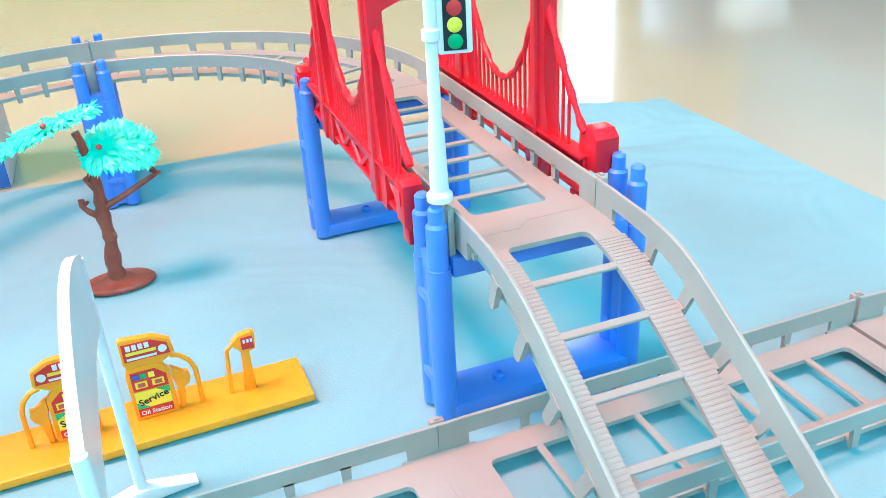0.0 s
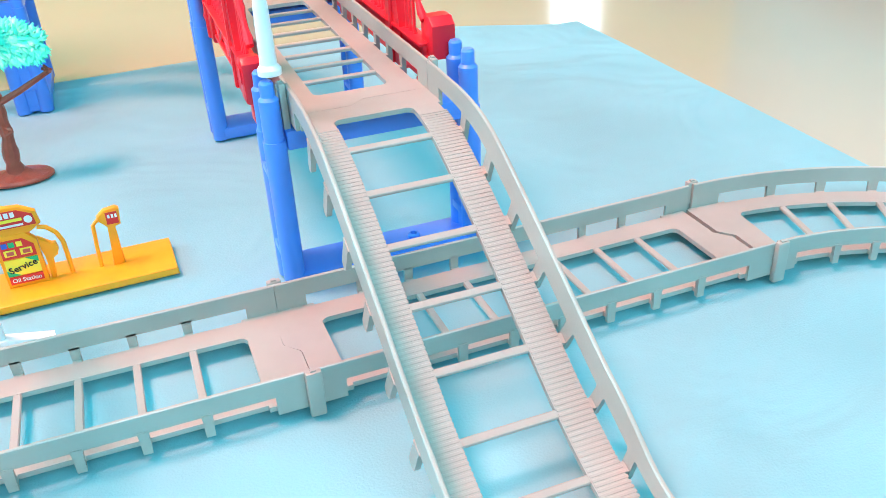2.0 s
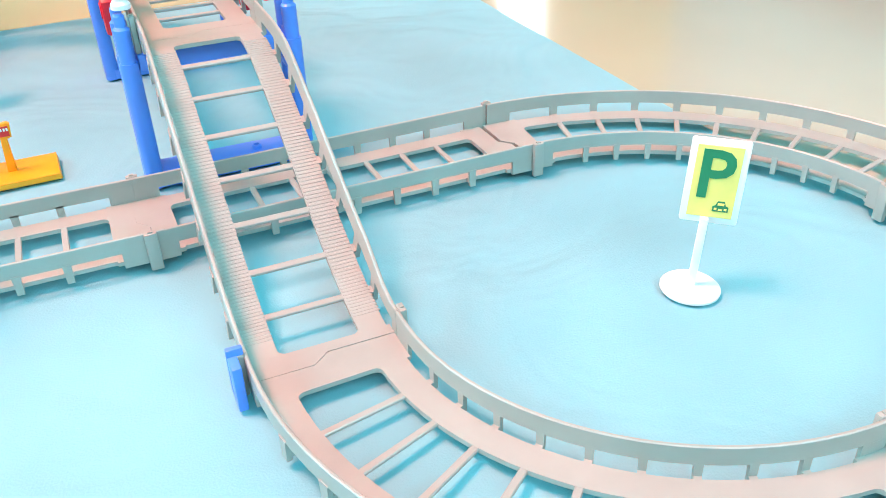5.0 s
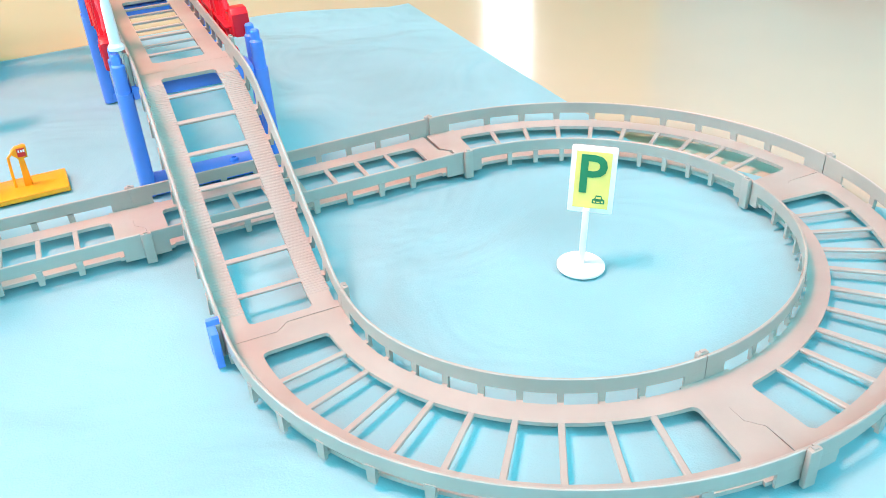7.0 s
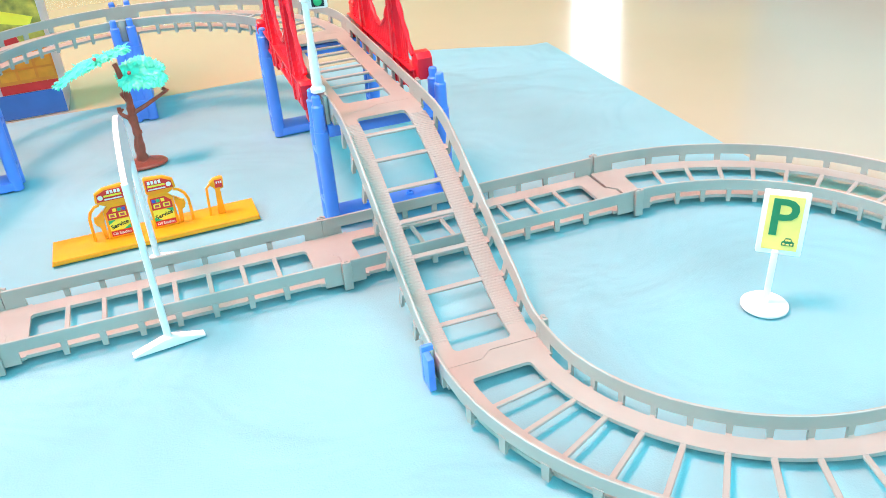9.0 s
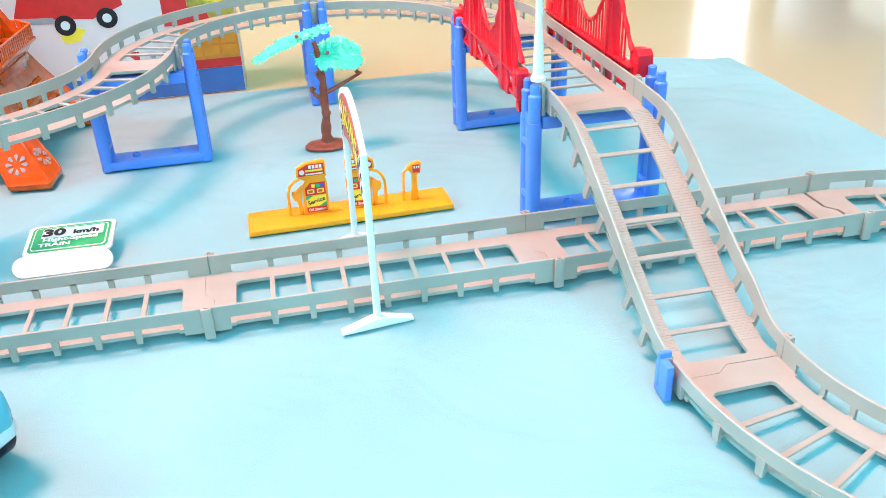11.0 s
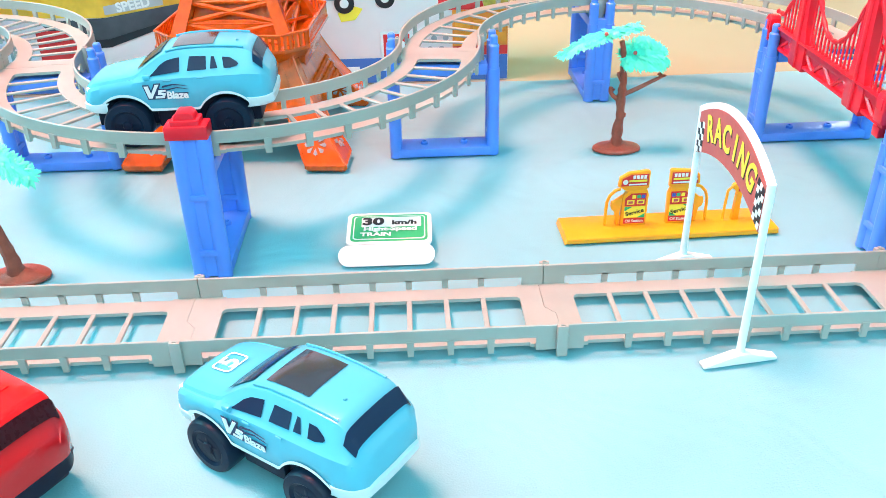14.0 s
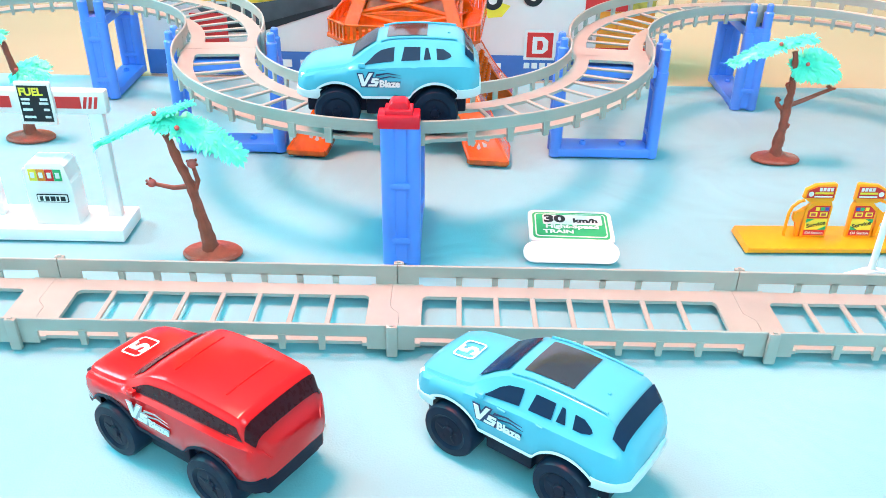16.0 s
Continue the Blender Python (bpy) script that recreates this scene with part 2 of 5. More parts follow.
def window(name, m, w, h, label, pane):
    """A white frame round a bright pane, upright in x and z."""
    w1 = thing(name, label, "window", m, kind="structure")
    bm = bmesh.new()
    for x0, x1, z0, z1 in ((-w / 2, -w / 2 + 0.03, 0, h), (w / 2 - 0.03, w / 2, 0, h), (-w / 2 + 0.03, w / 2 - 0.03, 0, 0.03), (-w / 2 + 0.03, w / 2 - 0.03, h - 0.03, h)):
        box(bm, x0, -0.05, z0, x1, 0.05, z1)
    part("window_frame", bm, M_FRAME, w1)
    bm = bmesh.new()
    box(bm, -w / 2 + 0.031, 0.01, 0.031, w / 2 - 0.031, 0.016, h - 0.031)
    part("pane", bm, pane, w1, "bright glowing pane")


window("window_1", pose(2.43, 3.66, 0.0), 0.30, 2.1, "narrow tall window bright with daylight", M_DAY)
# The west and south windows are unseen, added as openings for the fills.
window("fill_window_west", pose(-2.46, 0.60, 0.8, 0, 0, 90), 2.4, 1.3, "unseen wide window added to hold a cyan fill light", M_FILL)

window("fill_window_south", pose(0.55, -1.66, 0.8, 0, 0, 180), 2.4, 1.3, "unseen wide white framed window added for soft fill light", M_FILL)

# square hanging lamp, added to hold the unseen warm key light from nearly overhead
lamp = thing("added_key_lamp", "square white hanging lamp added to hold the unseen key light", "lamp", look((-0.46, 0.27, 2.25), (0.1, 0.12, 0)))
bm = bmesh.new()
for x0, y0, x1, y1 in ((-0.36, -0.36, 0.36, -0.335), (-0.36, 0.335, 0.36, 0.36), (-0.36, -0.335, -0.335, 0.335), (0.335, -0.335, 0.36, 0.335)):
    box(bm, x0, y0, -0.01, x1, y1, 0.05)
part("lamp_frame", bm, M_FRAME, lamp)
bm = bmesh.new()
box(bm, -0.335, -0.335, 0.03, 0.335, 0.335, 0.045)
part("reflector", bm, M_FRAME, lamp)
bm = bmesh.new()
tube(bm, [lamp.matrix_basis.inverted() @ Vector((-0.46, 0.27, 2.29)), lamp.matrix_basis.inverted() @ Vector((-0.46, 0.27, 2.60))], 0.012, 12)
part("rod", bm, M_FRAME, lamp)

# low dark cupboards and a bin beyond the cloth, guessed from soft tile reflections
M_SLATE = material("blue-grey slate paint", (0.09, 0.16, 0.20), 0.5, 0, 0.15, 3.0, 0.05, 200)


def cupboard(m, w):
    """A low cupboard of width w with two doors, facing -y, on the floor."""
    cup = thing("low_cupboard", "low blue-grey slate cupboard standing against the far wall", "cupboard", m)
    bm = bmesh.new()
    box(bm, -w / 2, -0.22, 0.0, w / 2, 0.22, 0.87, 0.01)
    part("carcass", bm, M_SLATE, cup)
    for x in (-w / 4, w / 4):
        bm = bmesh.new()
        box(bm, x - w / 4 + 0.006, -0.238, 0.05, x + w / 4 - 0.006, -0.2205, 0.83, 0.004)
        door = part("door", bm, M_SLATE, cup)
        bm = bmesh.new()
        box(bm, x - 0.05, -0.256, 0.76, x + 0.05, -0.2385, 0.772, 0.003)
        part("handle", bm, M_FRAME, door)
    return cup


cupboard(pose(2.97, 3.175, -0.003), 0.78)
cupboard(pose(3.175, 2.42, -0.003, 0, 0, -90), 1.04)
bin_ = thing("guessed_bin", "slim white plastic bin guessed from a pale reflection in the tiles", "bin", pose(2.16, 2.12, -0.003))
bm = bmesh.new()
box(bm, -0.080, -0.080, 0.0, 0.080, 0.080, 0.465, 0.012)
part("bin_body", bm, M_FRAME, bin_)
bm = bmesh.new()
box(bm, -0.086, -0.086, 0.4655, 0.086, 0.086, 0.510, 0.010)
part("lid", bm, M_FRAME, bin_)

# ---- the cloth ----
M_CLOTH = material("light cyan non-woven cloth", (0.215, 0.475, 0.545), 0.75, 0, 0.08, 10, 0.25, 1400, spec=0.25, fold=0.5)


def cloth_height(x, y):
    """Long soft creases and small ripples of the laid cloth, below the things that stand on it."""
    z = 0.0
    for cx, cy, ang, ln, wd, hh in ((0.10, 0.275, 12, 0.20, 0.012, 0.0022), (0.30, 0.295, -14, 0.13, 0.010, 0.0020), (0.26, 0.255, 20, 0.10, 0.012, 0.0014),
                                    (0.40, -0.05, 62, 0.06, 0.006, 0.0016), (0.425, -0.11, 70, 0.05, 0.005, 0.0014), (0.50, -0.12, 40, 0.05, 0.006, 0.0012), (0.44, -0.13, 82, 0.04, 0.004, 0.0010), (0.385, -0.10, 55, 0.04, 0.004, 0.0010), (0.36, 0.0, 8, 0.03, 0.003, 0.0010), (0.33, -0.035, 25, 0.03, 0.004, 0.0010),
                                    (0.14, 0.145, 50, 0.05, 0.008, 0.0009), (-0.02, 0.13, 25, 0.05, 0.010, 0.0008), (0.43, 0.16, 55, 0.10, 0.014, 0.0012),
                                    (0.15, -0.10, 80, 0.06, 0.012, 0.0008), (0.24, -0.12, 70, 0.05, 0.010, 0.0007), (0.03, 0.30, 4, 0.2, 0.008, 0.001)):
        a = radians(ang)
        u, v = (x - cx) * math.cos(a) + (y - cy) * math.sin(a), -(x - cx) * math.sin(a) + (y - cy) * math.cos(a)
        z += hh * math.exp(-(u / ln) ** 2 - (v / wd) ** 2)
    return z + 0.0006 * noise.noise(Vector((x * 14, y * 14, 0)))


def cloth():
    bm = bmesh.new()
    nx, ny = 190, 150
    rows = []
    for j in range(ny + 1):
        row = []
        for i in range(nx + 1):
            u, v = i / nx, j / ny
            y = -0.75 + 1.085 * v
            right = 0.547 + 0.07 * min(1, max(0, (0.02 - y) / 0.15))
            x = -0.95 + (right + 0.95) * u
            # the far corner is folded in a little
            top = 0.337 - 0.036 * max(0, min(1, (x - 0.44) / 0.09)) ** 1.5
            y = -0.75 + (top + 0.75) * v
            row.append(bm.verts.new((x, y, -0.0012 + 1.2 * cloth_height(x, y))))
        rows.append(row)
    for j in range(ny):
        for i in range(nx):
            bm.faces.new((rows[j][i], rows[j][i + 1], rows[j + 1][i + 1], rows[j + 1][i]))
    rim = [e for e in bm.edges if e.is_boundary]
    r = bmesh.ops.extrude_edge_only(bm, edges=rim)
    for v in (g for g in r["geom"] if isinstance(g, bmesh.types.BMVert)):
        v.co.z = -0.0029
    return tagged(part("cloth", bm, M_CLOTH), "light cyan non-woven cloth spread flat on the floor with creases", "cloth")


cloth()

# ---- the toy track ----
HALF, INNER, THICK = 0.0232, 0.0125, 0.0016
SLOT = 0.0023
PLATE = 0.0115


class Line:
    """A straight, level stretch of track."""
    first = PLATE

    def __init__(self, x0, y0, x1, y1, z):
        self.a, self.b, self.n = Vector((x0, y0, z)), Vector((x1, y1, z)), 8
        self.length, self.steps = (self.b - self.a).length, 1

    def at(self, s):
        d = (self.b - self.a).normalized()
        return self.a + d * s, d


class Arc:
    """A quarter bend round (cx, cy), between two angles."""
    first = PLATE

    def __init__(self, cx, cy, rx, ry, a0, a1, z, n=10, ext=0.0):
        self.c, self.rx, self.ry, self.a0, self.a1, self.z, self.n = (cx, cy), rx, ry, radians(a0), radians(a1), z, n
        self.arc, self.steps = abs(self.a1 - self.a0) * (rx + ry) / 2, 24
        self.length = self.arc + ext

    def at(self, s):
        k = s / self.arc
        over = min(0, k) + max(0, k - 1)
        k = min(1, max(0, k))
        a = self.a0 + (self.a1 - self.a0) * k
        sg = 1 if self.a1 > self.a0 else -1
        d = Vector((-self.rx * math.sin(a) * sg, self.ry * math.cos(a) * sg, 0)).normalized()
        return Vector((self.c[0] + self.rx * math.cos(a), self.c[1] + self.ry * math.sin(a), self.z)) + d * (over * self.arc), d


RAMP_SHAPE = ((-0.083, -0.070, -0.056, -0.040, -0.024, -0.006, 0.010, 0.026, 0.040, 0.050, 0.0675), (0.0047, 0.0049, 0.0078, 0.0145, 0.0236, 0.0342, 0.0432, 0.0516, 0.0574, 0.0600, 0.0600))


class Ramp:
    """The slope: flat at both ends, straight in between."""
    first = 0.0061

    def __init__(self, x, y0, z0, y1, z1):
        self.x, self.y0, self.z0, self.y1, self.z1, self.n = x, y0, z0, y1, z1, 8
        self.length, self.steps = abs(y1 - y0), 36

    def height(self, k):
        y = self.y0 + (self.y1 - self.y0) * min(1, max(0, k))
        return float(sum(np.interp(y + d, *RAMP_SHAPE) for d in (-0.008, -0.004, 0, 0.004, 0.008)) / 5)

    def at(self, s):
        k = s / self.length
        y = self.y0 + (self.y1 - self.y0) * k
        h = 0.01
        dz = (self.height(k + h) - self.height(k - h)) / (2 * h)
        return Vector((self.x, y, self.height(k))), Vector((0, self.y1 - self.y0, dz)).normalized()


def spot(path, s, u, v):
    p, d = path.at(s)
    side = d.cross(UP).normalized()
    return p + side * u + side.cross(d) * v


def swept(bm, path, s0, s1, section, steps):
    """A bar along the path, of one outline (sideways, up) or of one that changes on the way."""
    rings = []
    for i in range(steps + 1):
        s = s0 + (s1 - s0) * i / steps
        rings.append([bm.verts.new(spot(path, s, u, v)) for u, v in (section(s) if callable(section) else section)])
    for r0, r1 in zip(rings, rings[1:]):
        bridge_rings(bm, r0, r1)
    bm.faces.new(rings[0][::-1])
    bm.faces.new(rings[-1])


def rect(u0, u1, v0, v1, c=0.0):
    if not c:
        return [(u0, v0), (u1, v0), (u1, v1), (u0, v1)]
    return [(u0, v0), (u1, v0), (u1, v1 - c), (u1 - c, v1), (u0 + c, v1), (u0, v1 - c)]


def plate(bm, path, end):
    """The solid end of a section, whose edge runs in a small step where it meets the next one."""
    L = path.length
    g = 0.00007
    jog = [(-HALF + 0.0012, 0), (-0.004, 0), (0.001, 0.0042), (HALF - 0.0012, 0.0042)]
    if end:
        edge = [(u, L + ds - g - 0.0021) for u, ds in jog]
        inner = [(HALF - 0.0012, L - PLATE), (INNER, L - PLATE), (-INNER, L - PLATE), (-HALF + 0.0012, L - PLATE)]
    else:
        edge = [(u, ds + g - 0.0021) for u, ds in jog]
        inner = [(HALF - 0.0012, path.first), (INNER, path.first), (-INNER, path.first), (-HALF + 0.0012, path.first)]
    out = edge + inner
    a = [bm.verts.new(spot(path, s, u, 0)) for u, s in out]
    b = [bm.verts.new(spot(path, s, u, -THICK)) for u, s in out]
    n = len(out)
    for k in ((0, 1, 6, 7), (1, 2, 5, 6), (2, 3, 4, 5)):
        bm.faces.new([a[i] for i in k])
        bm.faces.new([b[i] for i in k][::-1])
    for i in range(n):
        bm.faces.new((a[i], b[i], b[(i + 1) % n], a[(i + 1) % n]))


def fillet(bm, path, s, way, sg, r=0.0024):
    """The rounded inner corner where a runner meets an end plate."""
    line = [(sg * (INNER + 0.0002), s - way * 0.0002)]
    for i in range(7):
        a = radians(15 * i)
        line.append((sg * (INNER - r + r * math.sin(a)), s + way * (r - r * math.cos(a))))
    top = [bm.verts.new(spot(path, q, u, -0.00002)) for u, q in line]
    low = [bm.verts.new(spot(path, q, u, -THICK + 0.00002)) for u, q in line]
    n = len(line)
    for i in range(1, n - 1):
        bm.faces.new((top[0], top[i], top[i + 1]))
        bm.faces.new((low[0], low[i + 1], low[i]))
    for i in range(n):
        bm.faces.new((top[i], low[i], low[(i + 1) % n], top[(i + 1) % n]))


bm = bmesh.new()
box(bm, -INNER - 0.0004, -0.00115, -0.0014, INNER + 0.0004, 0.00115, -0.0001, 0.0003, seg=1)
RUNG = to_mesh("rung", bm, M_TRACK)
bm = bmesh.new()
box(bm, -0.0042, -0.00042, -0.0002, 0.0046, 0.00042, 0.00017, 0.0001, seg=1)
RIB = to_mesh("rib", bm, M_TRACK)
bm = bmesh.new()
box(bm, -0.0022, 0, -0.0045, 0.0022, 0.0022, 0.0100, 0.0005)
box(bm, -0.0008, 0.0004, 0.0100, 0.0008, 0.0016, 0.0105)
CLIP = to_mesh("clip", bm, M_TRACK)

def track(path, label, rungs=True, ribs=False, clips=(-1, 1), group="track sections", drop=0.0028):
    """A section of track: a deck of two runners with end plates, single rungs, two guard rails on posts and the clips that join it on."""
    t = thing("track_section", label, "toy track", group=group)
    L, n = path.length, path.steps

    def swell(s):
        """How far the rails of the ramp rise, from its ends (0) to its middle (1)."""
        if not ribs:
            return 0.0
        k = min(1, max(0, min(s - 0.004, L - s - 0.012) / 0.030))
        return k * k * (3 - 2 * k)

    def half(s):
        return HALF + 0.0006 * swell(s)

    def rail(s):
        return 0.0095 + 0.0042 * swell(s)

    def sill(s):
        return 0.0037 + 0.0022 * swell(s)

    bm = bmesh.new()
    for sg in (-1, 1):
        swept(bm, path, path.first, L - PLATE, lambda s: rect(*sorted((sg * INNER, sg * (half(s) - SLOT))), -THICK, 0), n)
        fillet(bm, path, path.first, 1, sg)
        fillet(bm, path, L - PLATE, -1, sg)
    plate(bm, path, 0)
    plate(bm, path, 1)
    if ribs:
        k = 92
        for i in range(k):
            p, d = path.at(PLATE + 0.002 + (L - 2 * PLATE - 0.008) * i / (k - 1))
            side = d.cross(UP).normalized()
            m = Matrix((side, d, side.cross(d))).transposed().to_4x4()
            for sg in (-1, 1):
                part("rib", RIB, None, t, m=Matrix.Translation(p + side * (sg * (INNER + HALF - SLOT + 0.0005) / 2)) @ m)
    part("deck", bm, M_TRACK, t)
    holes = path.n
    at = [path.first + (L - PLATE - path.first) * i / holes for i in range(1, holes)]
    for s in at:
        p, d = path.at(s)
        side = d.cross(UP).normalized()
        m = Matrix((side, d, side.cross(d))).transposed().to_4x4()
        part("rung", RUNG, None, t, m=Matrix.Translation(p) @ m)
    for sg in (-1, 1):
        bm = bmesh.new()

        def span(s):
            return sorted((sg * (half(s) - 0.0012), sg * half(s)))

        swept(bm, path, 0.0002, L - 0.0002, lambda s: rect(*span(s), sill(s), rail(s), 0.0003), n)
        for s0, s1 in ((0.0002, path.first - 0.002), (L - PLATE + 0.002, L - 0.0002)):
            swept(bm, path, s0, s1, lambda s: rect(*span(s), -drop + 0.0006, sill(s)), max(1, n // 8))
        for s in at:
            w = 0.0014
            pb = bmesh.new()
            u0, u1 = span(s)
            ua, ub = u0 - (0.0003 if sg < 0 else 0), u1 + (0.0003 if sg > 0 else 0)
            if ribs:
                # tabs with rounded ends that hang below the deck
                prof = [(-0.0052, 0.35), (-0.0049, 0.75), (-0.0043, 1.05), (-0.0034, 1.15), (sill(s) - 0.001, 1.15), (sill(s) + 0.0001, 1.4)]
            else:
                prof = [(-drop, 0.85), (0.0033, 1.0), (0.0043, 1.12)]
            rows = [[pb.verts.new(spot(path, s + w * k * q, u, v)) for u, q in ((ua, -1), (ub, -1), (ub, 1), (ua, 1))] for v, k in prof]
            for r0, r1 in zip(rows, rows[1:]):
                bridge_rings(pb, r0, r1)
            pb.faces.new(rows[0][::-1])
            pb.faces.new(rows[-1])
            # the tab that ties the post to the runner across the slot
            swept(pb, path, s - 0.0013, s + 0.0013, rect(*sorted((sg * (half(s) - SLOT - 0.0004), sg * (half(s) - 0.0009))), -THICK + 0.0001, -0.0001), 1)
            part("rail_post", pb, M_TRACK, t)
        part("guard_rail", bm, M_TRACK, t)
    for sg in clips:
        p, d = path.at(0.0006)
        side = d.cross(UP).normalized() * sg
        m = Matrix((d * sg, side, UP)).transposed().to_4x4()
        part("clip", CLIP, None, t, m=Matrix.Translation(p + side * HALF) @ m)
    return t


LOW, HIGH = 0.0047, 0.0600
GROUND = "silver-grey plastic toy track section lying on the cyan cloth"
BENT = "curved silver-grey plastic toy track section lying on the cloth"
BENTUP = "curved silver-grey plastic toy track section raised on blue supports"
YC = 0.0250
for i in range(-2, 2):
    track(Line(0.15 * i, YC, 0.15 * (i + 1), YC, LOW), GROUND)
track(Line(0.30, YC, 0.4520, 0.0268, LOW), GROUND)
track(Arc(0.4535, -0.0850, 0.1180, 0.1120, 90, 0, LOW), BENT)
track(Arc(0.4535, -0.0850, 0.1180, 0.1100, 0, -90, LOW), BENT)
track(Arc(0.4535, -0.0850, 0.1150, 0.1100, -90, -180, LOW, ext=0.0072), BENT)
track(Ramp(0.3385, -0.0778, LOW, 0.0675, HIGH), "sloping silver-grey plastic track ramp with ribbed runners", ribs=True)
track(Line(0.3385, 0.0675, 0.3385, 0.2105, HIGH), "silver-grey plastic track section carried by the red bridge")
track(Arc(0.224, 0.2105, 0.1145, 0.107, 0, 90, HIGH), BENTUP)
track(Arc(0.224, 0.2105, 0.111, 0.107, 90, 180, HIGH), BENTUP)
track(Arc(-0.0005, 0.211, 0.1135, 0.110, 0, -90, HIGH), BENTUP)
track(Arc(-0.0005, 0.211, 0.1105, 0.110, -90, -180, HIGH), BENTUP)
track(Arc(-0.222, 0.211, 0.111, 0.107, 0, 90, HIGH), BENTUP)
track(Arc(-0.222, 0.211, 0.111, 0.107, 90, 180, HIGH), BENTUP)


def support(m, label="blue plastic track support frame standing on the cloth", high=HIGH, knobs=(-1, 1), half=0.0325):
    """A U-shaped frame: a foot bar with studs, two legs of two tubes with a web, a cross bar below the deck and knobs on top."""
    t = thing("track_support", label, "track support", m, group="track supports")
    w, d, r = half, 0.0053, 0.0036
    bm = bmesh.new()
    box(bm, -w + 0.003, -0.0085, 0.0, w - 0.003, 0.0085, 0.0055, 0.0008)
    part("foot_bar", bm, M_BLUE, t)
    for x in (-0.012, 0.012):
        bm = bmesh.new()
        lathe(bm, [(0.0022, 0), (0.0022, 0.0014), (0.0017, 0.0018), (0.0012, 0.0018), (0.0012, 0.0006), (0, 0.0006)], 12, pose(x, 0, 0.0055))
        part("stud", bm, M_BLUE, t)
    for sg in (-1, 1):
        x = sg * (w - r)
        bm = bmesh.new()
        for y in (-d, d):
            top = high + 0.006
            tube(bm, [(x, y, 0), (x, y, high - 0.007 if sg in knobs else high + 0.0094)], r, 16)
            if sg in knobs:
                tube(bm, [(x, y, high - 0.0072), (x, y, top), (x, y, top + 0.001)], [r * 0.86, r * 0.86, r * 0.6], 16)
                tube(bm, [(x, y, top), (x, y, top + 0.005), (x, y, top + 0.0058)], [0.0022, 0.0022, 0.0016], 12)
        box(bm, x - 0.0021, -d, 0.001, x + 0.0021, d, high - 0.004 if sg in knobs else high + 0.009)
        for z in (0.012, high - 0.020):
            box(bm, x - 0.0034, -d, z, x + 0.0034, d, z + 0.003, 0.0004)
        part("leg", bm, M_BLUE, t)
    bm = bmesh.new()
    box(bm, -w + 2 * r, -0.0075, high - 0.0105, w - 2 * r, 0.0075, high - 0.0042, 0.0006)
    part("cross_bar", bm, M_BLUE, t)
    return t


for x, y, a, w in ((0.3418, 0.0715, 0, 0.0357), (0.3400, 0.2130, 0, 0.0372), (0.2235, 0.3170, 90, 0.0325), (0.1145, 0.2085, 0, 0.0325), (0.0005, 0.1020, 90, 0.0325), (-0.109, 0.2075, 0, 0.0325), (-0.2155, 0.3170, 90, 0.0325)):
    support(pose(x, y, 0, 0, 0, a), half=w, knobs=(1,) if x == 0.0005 else (-1, 1))

